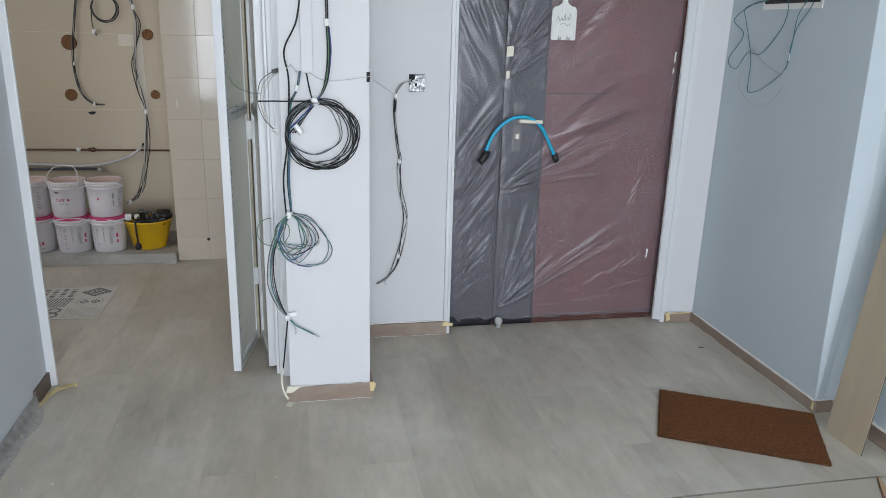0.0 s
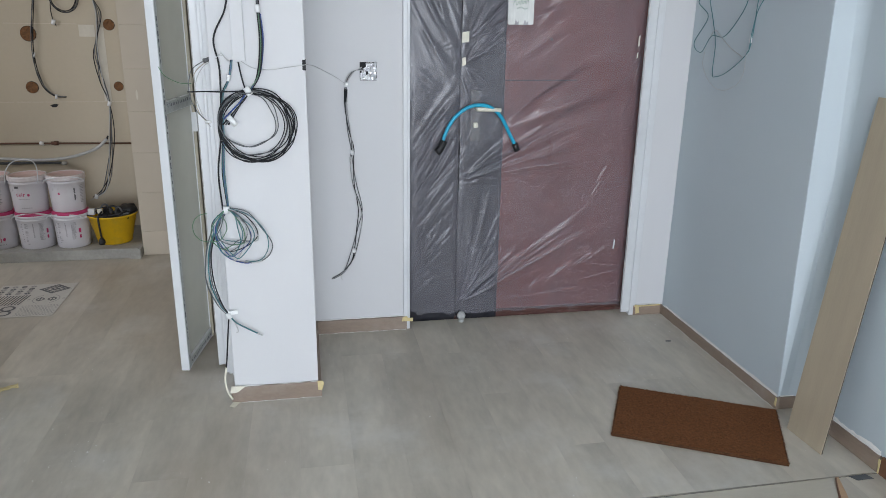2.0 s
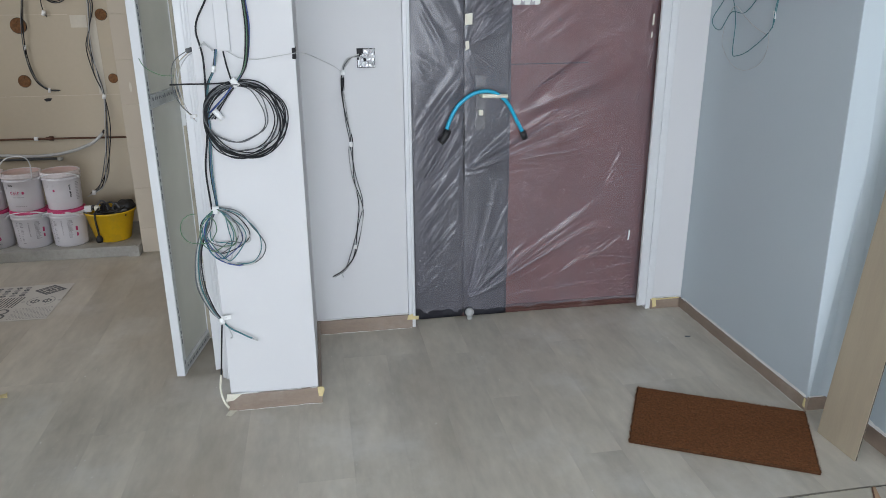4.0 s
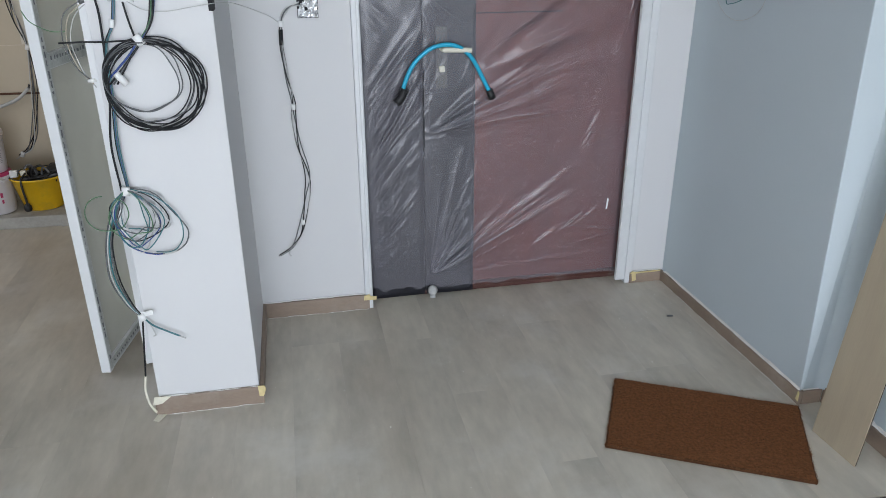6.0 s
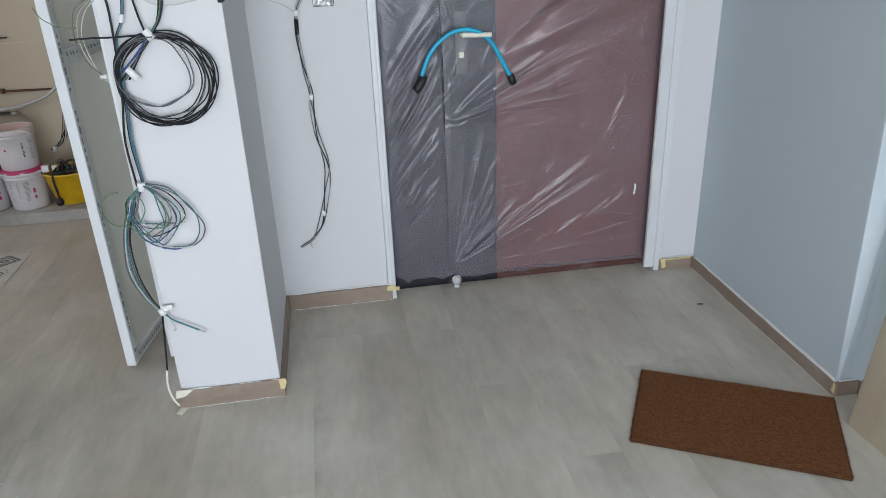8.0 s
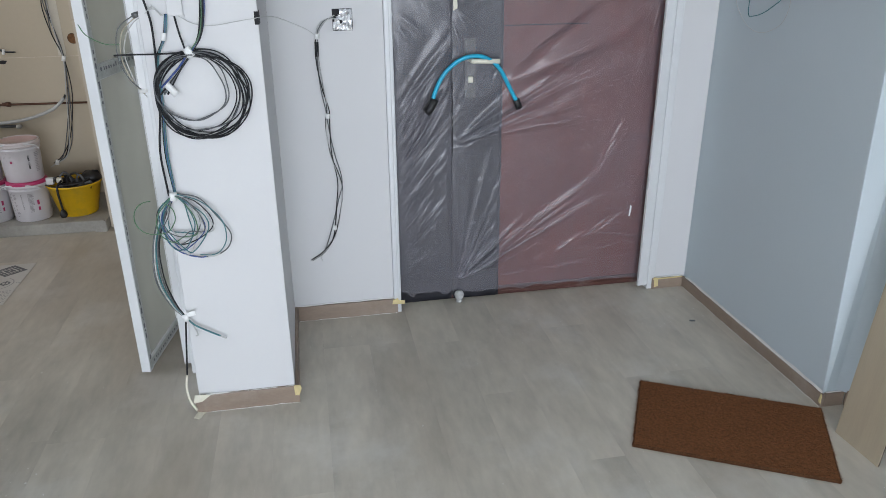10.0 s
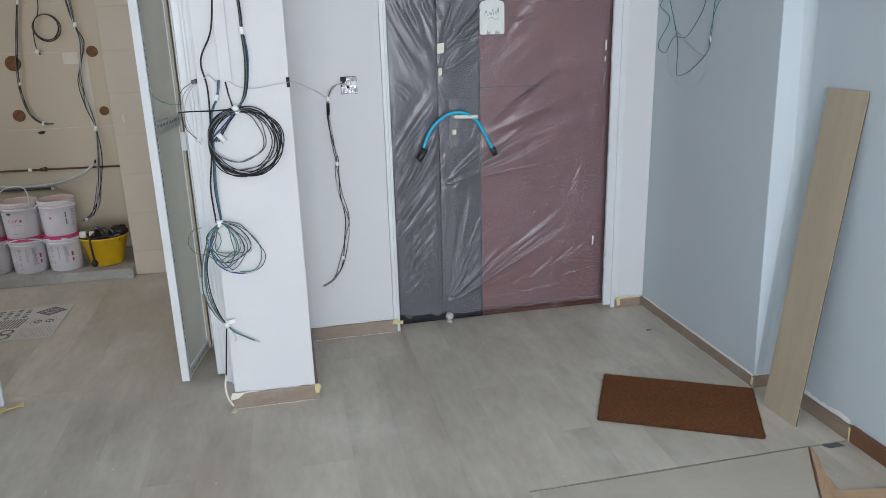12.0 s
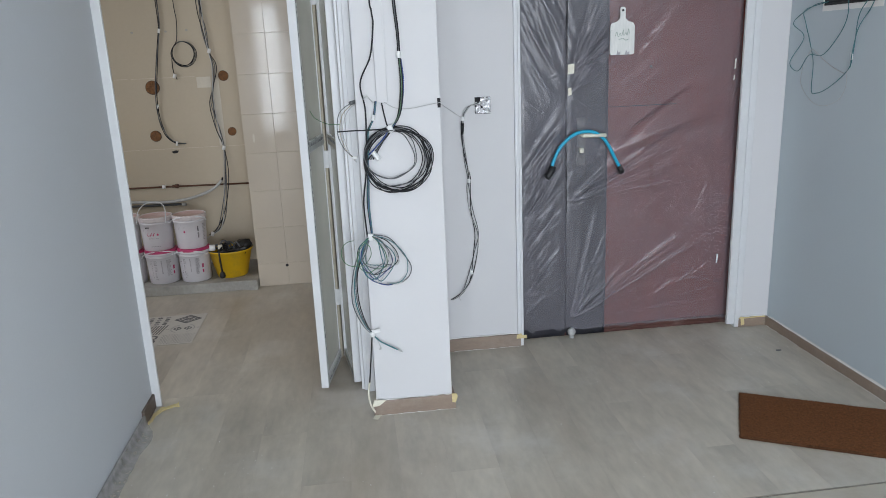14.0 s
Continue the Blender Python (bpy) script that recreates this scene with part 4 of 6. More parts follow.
for k, m in enumerate((BLACK_CABLE, GREY_CABLE, BLACK_CABLE)):
    strand(feed, [(0.03 + 0.004 * k, PY, CEIL - 0.03), (0.032 + 0.004 * k, PY, 1.85), (0.046 + 0.003 * k, PY - 0.004 * k, 1.594), (0.047 + 0.003 * k, PY - 0.004, 1.517), (0.050 + 0.004 * k, PY - 0.004, 1.405), (0.036 + 0.004 * k, PY - 0.006, 1.298), (0.008, PY - 0.008, 1.238), (-0.03, PY - 0.01, 1.19), (-0.075 - 0.01 * k, PY - 0.01, 1.12)], 0.0028, m)
strand(feed, [(0.050, PY - 0.007, 1.50), (0.054, PY - 0.009, 1.41), (0.040, PY - 0.010, 1.30), (0.006, PY - 0.012, 1.242)], 0.0016, GREEN_CABLE)
strand(feed, [(0.057, PY - 0.002, 1.50), (0.062, PY - 0.003, 1.41), (0.045, PY - 0.005, 1.30), (0.008, PY - 0.009, 1.24)], 0.0025, BLUE_CABLE, label="dark blue strand")
strand(feed, [(0.0, PY - 0.008, 1.238), (-0.09, PY - 0.012, 1.236), (-0.15, PY - 0.012, 1.237), (-0.205, PY - 0.014, 1.236)], 0.0026, BLACK_CABLE, label="stiff cable end sticking out")
strand(feed, [(-0.004, PY - 0.009, 1.237), (-0.03, PY - 0.012, 1.20), (-0.09, PY - 0.012, 1.14)], 0.003, BLUE_CABLE)
wrap(feed, (0.0, PY - 0.01, 1.238), (0.5, 0, -0.8), 0.012, 0.03)
wrap(feed, (0.048, PY - 0.004, 1.517), (0, 0, 1), 0.009, 0.026)
wrap(feed, (-0.062, PY - 0.014, 1.135), (0.6, 0, -0.8), 0.010, 0.04)

riser = cable_thing("cable_bundle", "bundle of dark cables running down to a second coil", (-0.1, PY, 0.8))
strand(riser, [(-0.052, PY, CEIL - 0.03), (-0.052, PY, 1.80), (-0.045, PY, 1.68), (-0.042, PY, 1.628), (-0.060, PY, 1.515), (-0.105, PY - 0.002, 1.416), (-0.092, PY - 0.004, 1.304), (-0.104, PY - 0.006, 1.084), (-0.123, PY - 0.006, 0.948), (-0.118, PY - 0.006, 0.808)], 0.0032, BLACK_CABLE)
for k, m in enumerate((BLACK_CABLE, TEAL_CABLE, BLUE_CABLE, GREY_CABLE, TEAL_CABLE)):
    d = 0.0015 * (k - 2)
    strand(riser, [(-0.050 + d, PY, 1.345), (-0.063 + d, PY - 0.003, 1.281), (-0.090 + d, PY - 0.004 - abs(d), 1.217), (-0.096 + d, PY - 0.006, 1.083), (-0.105 + d * 1.5, PY - 0.006 - abs(d), 0.947), (-0.099 + d, PY - 0.007, 0.82)], 0.0016, m)
strand(riser, [(-0.028, PY, 1.338), (-0.020, PY - 0.004, 1.29), (-0.010, PY - 0.006, 1.245)], 0.0028, BLACK_CABLE)
for k in range(3):
    strand(riser, [(-0.055 - 0.004 * k, PY, 1.34), (-0.07 - 0.006 * k, PY - 0.008, 1.35 + 0.008 * k), (-0.084 - 0.01 * k, PY - 0.012, 1.372 - 0.012 * k)], 0.0013, PALE_CABLE)
wrap(riser, (-0.064, PY - 0.003, 1.283), (0.2, 0, 1), 0.007, 0.022)
wrap(riser, (-0.106, PY - 0.006, 0.806), (0.1, 0, 1), 0.012, 0.026)

low = cable_thing("cable_coil", "coil of thin blue, green and grey cables on the wall stub", (-0.07, PY, 0.7))
cs = (TEAL_CABLE, GREY_CABLE, TEAL_CABLE, GREEN_CABLE, BLUE_CABLE, PALE_CABLE, TEAL_CABLE, GREY_CABLE, BLACK_CABLE, PALE_CABLE)
rl = random.Random(29)
for k in range(10):
    yk = PY - 0.005 - 0.003 * (k % 4)

    def q(x, z, d=0.009):
        return (x + rl.uniform(-d, d), yk - rl.uniform(0, 0.008), z + rl.uniform(-d, d))
    f = (k * 0.37) % 1.0
    right, left, low_z = -0.065 + 0.065 * f, -0.128 - 0.040 * ((k * 0.61) % 1.0), 0.680 - 0.075 * ((k * 0.43) % 1.0)
    strand(low, [(-0.104, yk, 0.812), q(-0.080 + 0.04 * f, 0.785), q(right, 0.735), q(right + 0.004, 0.69), q((right * 2 + left) / 3, low_z + 0.008), q((right + left * 2) / 3, low_z + 0.004), q(left, 0.70), q(left + 0.008, 0.755), (-0.110, yk, 0.808)], 0.0018, cs[k], name="loop", steps=10)
strand(low, [(-0.095, PY - 0.006, 0.815), (-0.030, PY - 0.012, 0.797), (0.015, PY - 0.014, 0.738), (0.052, PY - 0.012, 0.676), (0.044, PY - 0.01, 0.632), (0.016, PY - 0.008, 0.606), (-0.012, PY - 0.008, 0.598), (-0.04, PY - 0.008, 0.597), (-0.085, PY - 0.008, 0.606)], 0.002, GREY_CABLE)
strand(low, [(0.012, PY - 0.0085, 0.604), (-0.006, PY - 0.009, 0.599), (-0.026, PY - 0.009, 0.597)], 0.0034, PALE_CABLE, label="pale stripped cable end")
strand(low, [(-0.095, PY - 0.006, 0.812), (-0.025, PY - 0.014, 0.785), (0.030, PY - 0.016, 0.722), (0.038, PY - 0.014, 0.660), (0.018, PY - 0.01, 0.618), (-0.010, PY - 0.01, 0.603), (-0.05, PY - 0.01, 0.606)], 0.0017, TEAL_CABLE)
ring(low, (-0.168, PY - 0.006, 0.742), 0.060, 0.056, 0.0016, GREEN_CABLE, 0.9, 60, 0.05, 66, 0.008)
strand(low, [(-0.108, PY - 0.006, 0.795), (-0.148, PY - 0.01, 0.745), (-0.14, PY - 0.012, 0.66), (-0.10, PY - 0.01, 0.615), (-0.055, PY - 0.008, 0.598), (-0.032, PY - 0.008, 0.597)], 0.0026, BLUE_CABLE)
for k, m in enumerate((GREY_CABLE, PALE_CABLE, TEAL_CABLE, GREY_CABLE, BLACK_CABLE)):
    d = 0.0045 * (k - 2)
    strand(low, [(-0.112, PY - 0.006, 0.79), (-0.15 + d, PY - 0.008, 0.735), (-0.180 + d, PY - 0.010, 0.644), (-0.184 + d * 1.5, PY - 0.012, 0.53), (-0.157 + d, PY - 0.010, 0.437), (-0.126 + d * 0.3, PY - 0.008, 0.386)], 0.0024, m)
strand(low, [(-0.126, PY - 0.008, 0.388), (-0.10, PY - 0.010, 0.355), (-0.058, PY - 0.012, 0.328), (-0.02, PY - 0.014, 0.306)], 0.0031, TEAL_CABLE, label="sheathed cable end")
strand(low, [(-0.024, PY - 0.014, 0.308), (-0.004, PY - 0.016, 0.298)], 0.003, PALE_CABLE)
strand(low, [(-0.112, PY - 0.008, 0.37), (-0.10, PY - 0.012, 0.342), (-0.094, PY - 0.014, 0.320), (-0.102, PY - 0.013, 0.315)], 0.0022, PALE_CABLE)
strand(low, [(-0.126, PY - 0.008, 0.384), (-0.136, PY - 0.006, 0.30), (-0.146, PY - 0.006, 0.21), (-0.152, PY - 0.006, 0.16)], 0.003, BLACK_CABLE)
strand(low, [(-0.152, PY - 0.006, 0.165), (-0.160, PY - 0.006, 0.11), (-0.152, PY - 0.014, 0.06), (-0.135, PY - 0.018, 0.028)], 0.0042, CREAM_TAPE, label="pale cable tail reaching the floor")
wrap(low, (-0.126, PY - 0.009, 0.386), (0.3, 0, -1), 0.0105, 0.022)
part("tape_tail", shift(crumpled([(-0.126, 0.386), (-0.09, 0.392), (-0.09, 0.408), (-0.128, 0.404)], 0.002, "y", PY - 0.012, 0.004, 3), low), WHITE_TAPE, low)

hook = cable_thing("cable_loop", "stiff pale cable loop bent out beside the folding door", (-0.16, 3.0, 1.2))
for k, m in enumerate((GREY_CABLE, BRASSY, PALE_CABLE)):
    d = 0.010 * k
    strand(hook, [(-0.127, 3.02, 1.345 - d * 0.4), (-0.155, 3.0, 1.335 - d), (-0.196 + d, 2.99, 1.300 - d), (-0.207 + d, 2.99, 1.225), (-0.186 + d, 2.985, 1.165 - d), (-0.150 + d * 0.5, 2.975, 1.128 - d)], 0.0016, m)
strand(hook, [(-0.196, 2.99, 1.26), (-0.24, 3.0, 1.262), (-0.29, 3.02, 1.285), (-0.31, 3.03, 1.315)], 0.0014, GREEN_CABLE)
part("sleeve", shift(tube([Vector((-0.128, 3.02, 1.344)), Vector((-0.150, 3.003, 1.338))], 0.008, 8), hook), GREY_CABLE, hook)
part("clip", shift(tube([Vector((-0.156, 2.972, 1.126)), Vector((-0.136, 2.962, 1.130))], 0.006, 8), hook), WHITE_TAPE, hook)

# thin wire across to the socket
wire = cable_thing("thin_wire", "thin pale wire strung from the trunking to the socket box", (0.2, 2.9, 1.3))
strand(wire, [(-0.017, PY, 1.339), (0.025, PY - 0.002, 1.316), (0.080, PY - 0.003, 1.311), (0.136, PY - 0.003, 1.319), (0.205, PY - 0.002, 1.329), (0.211, 2.99, 1.327)], 0.0012, PALE_CABLE)
strand(wire, [(0.211, 2.99, 1.327), (0.244, 3.3, 1.30), (0.335, 3.56, 1.238), (0.376, 3.57, 1.209)], 0.0012, PALE_CABLE)
part("hole", shift(box(0.193, 0.2055, 2.9635, 3.03, 1.308, 1.345), wire), CAVITY, wire, "dark cable hole in the stub's side")

# socket box with foil and the cable under it
socket = thing("socket_box", "open wall socket box covered with crumpled foil", "socket", (0.482, HALL, 1.262))
part("rim", box(-0.038, 0.038, -0.0035, -0.0005, -0.040, 0.040, 0.001), CAVITY, socket, "dark open box rim")
bm = bmesh.new()
def foil_point(i, j):
    x, z = -0.036 + 0.072 * i / 12, -0.038 + 0.076 * j / 12
    q = Vector((i * 0.42, j * 0.38, 2))
    return (x + 0.003 * noise.noise(q * 1.7), -0.006 - 0.016 * abs(noise.noise(q)), z + 0.003 * noise.noise(q * 2.1))


g = [[bm.verts.new(foil_point(i, j)) for j in range(13)] for i in range(13)]
for i in range(12):
    for j in range(12):
        # the foil is torn open where the cable comes out
        if (i + 0.9 * (11 - j) < 5.5 and i < 4) or (i in (4, 5) and 3 < j < 6):
            continue
        bm.faces.new((g[i][j], g[i + 1][j], g[i + 1][j + 1], g[i][j + 1]))
bmesh.ops.delete(bm, geom=[v for v in bm.verts if not v.link_faces], context="VERTS")
bmesh.ops.solidify(bm, geom=bm.faces[:], thickness=0.0008)
part("foil", bm, FOIL, socket, "crumpled shiny foil")
drop = cable_thing("hanging_cable", "dark cable bundle hanging down from the socket box", (0.39, 3.57, 0.8))
WY = HALL - 0.012
for k, m in enumerate((PALE_CABLE, GREY_CABLE, PALE_CABLE)):
    d = 0.006 * k
    strand(drop, [(0.452, WY - 0.004, 1.28 - d), (0.42 - d, WY - 0.006, 1.262), (0.395 - d, WY - 0.006, 1.232), (0.381, WY, 1.204 - d)], 0.0022, m)
main = [(0.381, WY, 1.215), (0.377, WY, 1.122), (0.388, WY, 1.01), (0.402, WY, 0.925), (0.400, WY, 0.868), (0.408, WY, 0.753), (0.434, WY, 0.634), (0.425, WY, 0.545), (0.391, WY, 0.397), (0.350, WY, 0.325), (0.296, WY, 0.289)]
for k, m in enumerate((BLACK_CABLE, GREY_CABLE, BLACK_CABLE, PALE_CABLE)):
    strand(drop, [(x + (0.004 + 0.0012 * i * (i < 9)) * math.sin(k * 2 + i * 1.1), y - 0.003 * k, z) for i, (x, y, z) in enumerate(main)], 0.0021 if k < 3 else 0.0016, m)
strand(drop, [(0.35, WY - 0.004, 0.325), (0.335, WY - 0.008, 0.300), (0.340, WY - 0.01, 0.285)], 0.002, PALE_CABLE)
for z, x in ((1.205, 0.381), (0.90, 0.402), (0.43, 0.400)):
    wrap(drop, (x, WY - 0.004, z), (0.1, 0, 1), 0.0085, 0.02)
part("dark_wrap", shift(tube([Vector((0.379, WY - 0.003, 1.185)), Vector((0.377, WY - 0.003, 1.13))], 0.008, 8), drop), BLACK_CABLE, drop)

# recessed box and wires on the right wall
jb = thing("junction_box", "open recessed junction box with a dark inside", "junction box", (RIGHT_A, 3.13, 1.648))
part("plaster_rim", box(-0.0035, -0.0005, -0.20, 0.20, -0.02, 0.20), CAULK, jb, "rough plaster edge")
# flat plate on the wall, its black colour stands in for the recess's shade
part("cavity", box(-0.005, -0.0036, -0.185, 0.185, 0.004, 0.19), CAVITY, jb)
part("frame_edge", box(-0.010, -0.0051, -0.18, 0.18, 0.004, 0.014, 0.001), BLACK, jb)
loops = cable_thing("wire_loops", "thin dark wires hanging in loops from the junction box", (2.02, 3.3, 1.45))
RX = RIGHT_A - 0.012


def on_right(pts, r, m):
    strand(loops, [(RX - 0.006 * math.sin(i * 1.3), y, z) for i, (y, z) in enumerate(pts)], r, m)


on_right([(3.30, 1.668), (3.382, 1.655), (3.532, 1.587), (3.447, 1.517), (3.549, 1.401), (3.465, 1.36), (3.38, 1.434), (3.278, 1.437), (3.18, 1.53), (3.142, 1.60), (3.135, 1.668)], 0.0018, TEAL_CABLE)
on_right([(3.28, 1.668), (3.44, 1.64), (3.43, 1.58), (3.400, 1.50), (3.36, 1.40), (3.345, 1.273), (3.30, 1.262), (3.219, 1.29), (3.104, 1.372), (3.079, 1.456), (3.058, 1.595), (3.0, 1.665)], 0.0018, TEAL_CABLE)
on_right([(3.40, 1.43), (3.355, 1.46), (3.30, 1.43), (3.22, 1.385), (3.13, 1.355)], 0.0019, PALE_CABLE)
on_right([(3.431, 1.38), (3.426, 1.301), (3.34, 1.225), (3.25, 1.206), (3.15, 1.24), (3.10, 1.30), (3.095, 1.372)], 0.0011, PALE_CABLE)
on_right([(3.085, 1.38), (3.07, 1.46), (3.05, 1.55), (3.0, 1.62), (2.975, 1.665)], 0.0018, TEAL_CABLE)
wrap(loops, (RX, 3.082, 1.43), (0, 0.1, 1), 0.005, 0.03)

# ---- things on the hall floor ----
mat_thing = thing("door_mat", "brown rectangular coir door mat lying askew on the floor", "door mat", (1.648, 2.508, 0.0005), turn=-28.1)
bm = bmesh.new()
NX, NY = 124, 80
g = []
for i in range(NX + 1):
    row = []
    for j in range(NY + 1):
        x, y = -0.309 + 0.618 * i / NX, -0.2 + 0.4 * j / NY
        rim = i in (0, NX) or j in (0, NY)
        x += 0.005 * noise.noise(Vector((x * 45, y * 45, 1))) * (1 if rim else 0.3)
        y += 0.005 * noise.noise(Vector((x * 45, y * 45, 7))) * (1 if rim else 0.3)
        z = 0.0062 if rim else 0.0113 + 0.0018 * noise.noise(Vector((x * 55, y * 55, 3))) + 0.0012 * noise.noise(Vector((x * 190, y * 190, 8))) + 0.0015 * noise.noise(Vector((x * 11, y * 11, 5)))
        row.append(bm.verts.new((x, y, z)))
    g.append(row)
for i in range(NX):
    for j in range(NY):
        f = bm.faces.new((g[i][j], g[i + 1][j], g[i + 1][j + 1], g[i][j + 1]))
        f.material_index = 1 if i in (0, NX - 1) or j in (0, NY - 1) else 0
part("coir_top", bm, (COIR, COIR_SHADED), mat_thing)
part("side", box(-0.308, 0.308, -0.199, 0.199, 0, 0.0060, 0.001), COIR_SHADED, mat_thing)
bm = bmesh.new()
rnd = random.Random(8)
for k in range(9000):
    if k % 2 == 0:
        u = rnd.uniform(-1, 1)
        x, y = ((u * 0.308, rnd.choice((-1, 1)) * 0.199) if rnd.random() < 0.6 else (rnd.choice((-1, 1)) * 0.308, u * 0.199))
        z = rnd.uniform(0.001, 0.011)
    else:
        x, y, z = rnd.uniform(-0.306, 0.306), rnd.uniform(-0.197, 0.197), 0.0115
    a = rnd.uniform(0, 6.28)
    q = Vector((math.cos(a), math.sin(a), 0)) * 0.0008
    reach = 0.0085 if k % 2 == 0 else 0.005
    tip = Vector((rnd.uniform(-reach, reach), rnd.uniform(-reach, reach), rnd.uniform(0.0005, 0.004)))
    c0 = Vector((x, y, z))
    bm.faces.new([bm.verts.new(c0 - q), bm.verts.new(c0 + q), bm.verts.new(c0 + tip)])
tagged(part("fibre", bm, COIR, mat_thing, "loose bristly coir fibres"), kind="stuff")

board = thing("leaning_board", "pale wood-look laminate board leaning against the wall", "board", (1.99, 2.328, 0.0))
lean = math.degrees(math.atan2(0.1285, 1.257))
board.matrix_basis = Matrix.Translation((1.984, 2.327, 0.0005)) @ pose(0, 0, 0, 0, lean, 2.5)
part("face", box(0, 0.0022, -0.0925, 0.0925, 0, 1.268), BOARD, board)
part("core", box(0.0023, 0.009, -0.0905, 0.0905, 0.0, 1.268), BOARD_CORE, board, "brown fibre core with a dark end")

loose = thing("loose_board", "pale flooring board lying loose beyond the floor gap", "board", (1.4, 1.9, 0))
part("face", prism([(0.90, 2.094), (1.940, 2.100), (1.772, 1.831), (1.55, 1.47), (0.90, 1.47)], 0.0022, "z", 0.0008), LOOSE, loose).matrix_basis = loose.matrix_basis.inverted()
flap = thing("cardboard_strip", "torn orange-brown cardboard edge beside the loose board", "cardboard", (1.88, 1.97, 0))
part("strip", shift(crumpled([(1.945, 2.100), (1.955, 2.098), (1.915, 2.01), (1.878, 1.925), (1.866, 1.86), (1.862, 1.80), (1.765, 1.80), (1.776, 1.831)], 0.003, "z", 0.003, 0.0025, 2), flap), CARDBOARD, flap)
part("flap", shift(crumpled([(1.825, 1.846), (2.03, 1.812), (2.05, 1.70), (1.80, 1.70)], 0.006, "z", 0.004, 0.003, 6), flap), CARDBOARD, flap)
part("torn_edge", shift(crumpled([(1.939, 2.095), (1.943, 2.095), (1.86, 1.955), (1.775, 1.82), (1.770, 1.822), (1.85, 1.955)], 0.003, "z", 0.004, 0.002, 8), flap), OLD_SKIRT, flap, "dark torn edge")
tagged(mesh_object("tape_scrap", crumpled([(1.992, 2.098), (2.060, 2.100), (2.072, 2.072), (2.01, 2.072)], 0.0015, "z", 0.003, 0.001, 5), GREY_CABLE), "small dark grey tape scrap on the floor", "tape")

# bits of masking tape left at corners of the skirting
for k, (axis, place, outline) in enumerate((
        ("y", 2.947, [(0.203, 0.034), (0.216, 0.030), (0.226, 0.060), (0.222, 0.072), (0.201, 0.074)]),
        ("y", 2.945, [(-0.146, 0.045), (-0.115, 0.05), (-0.085, 0.073), (-0.138, 0.078)]),
        ("z", 0.004, [(-0.148, 2.918), (-0.128, 2.906), (-0.108, 2.945), (-0.136, 2.950)]),
        ("y", 3.568, [(0.630, 0.046), (0.684, 0.042), (0.686, 0.060), (0.662, 0.062), (0.656, 0.074), (0.632, 0.068)]),
        ("y", 3.566, [(1.880, 0.012), (1.897, 0.016), (1.892, 0.058), (1.872, 0.062)]),
        ("y", 3.567, [(1.868, 0.050), (2.018, 0.050), (2.018, 0.057), (1.868, 0.057)]),
        ("x", 2.0185, [(2.556, 0.016), (2.566, 0.022), (2.564, 0.052), (2.556, 0.050)]),
        ("x", 2.108, [(2.099, 0.0), (2.104, 0.002), (2.107, 0.056), (2.098, 0.054)]))):
    tagged(mesh_object("masking_tape", crumpled(outline, 0.0025, axis, place, 0.003, k), CREAM_TAPE if k in (1, 2) else MASKING), "torn yellow masking tape stuck to a skirting corner", "tape", "masking tape scraps")
tagged(mesh_object("masking_tape", crumpled([(-1.124, 3.04), (-1.112, 3.06), (-1.106, 3.13), (-1.085, 3.175), (-1.05, 3.20), (-1.025, 3.225), (-1.035, 3.25), (-1.062, 3.236), (-1.092, 3.205), (-1.112, 3.175), (-1.122, 3.13)], 0.003, "z", 0.007, 0.012, 12), MASKING), "torn yellow masking tape on the floor by the wall end", "tape", "masking tape scraps")
bm = bmesh.new()
rows = []
for k in range(150):
    y = 1.6 + 1.46 * k / 149
    q = Vector((y * 6.0, 2.0, 0.0))
    n1, n2, n3 = noise.noise(q), noise.noise(q * 3.1), noise.noise(q * 9.0)
    spread = max(0.014, 0.042 + 0.026 * n1 + 0.007 * n2 + 0.002 * n3) * min(1.0, (3.075 - y) / 0.10 + 0.2)
    x = LEFT + 0.0135
    rows.append([bm.verts.new(p) for p in (
        (LEFT + 0.0062, y, 0.0495), (x + 0.001, y, 0.0462), (x + 0.003 + 0.0015 * abs(n3), y, 0.026 + 0.003 * n2),
        (x + 0.004 + 0.3 * spread, y + 0.002 * n3, 0.005 + 0.003 * abs(n2)), (x + 0.7 * spread, y + 0.003 * n2, 0.004 + 0.003 * abs(n3)), (x + spread, y, 0.0022 + 0.002 * abs(n2)))])
for p, q in zip(rows, rows[1:]):
    for a in range(5):
        bm.faces.new((p[a], p[a + 1], q[a + 1], q[a])).smooth = True
scrap = tagged(mesh_object("plastic_scrap", bm, SCRAP_FOLD), "cloudy crumpled plastic film hanging over the skirting onto the floor", "plastic film")
tagged(mesh_object("tape_strip", crumpled([(2.575, 0.0535), (3.55, 0.0540), (3.55, 0.0580), (2.575, 0.0575)], 0.002, "x", RIGHT_A - 0.003, 0.002, 31), CAULK), "thin whitish strip of tape along the skirting", "tape")

# ---- kitchen ----


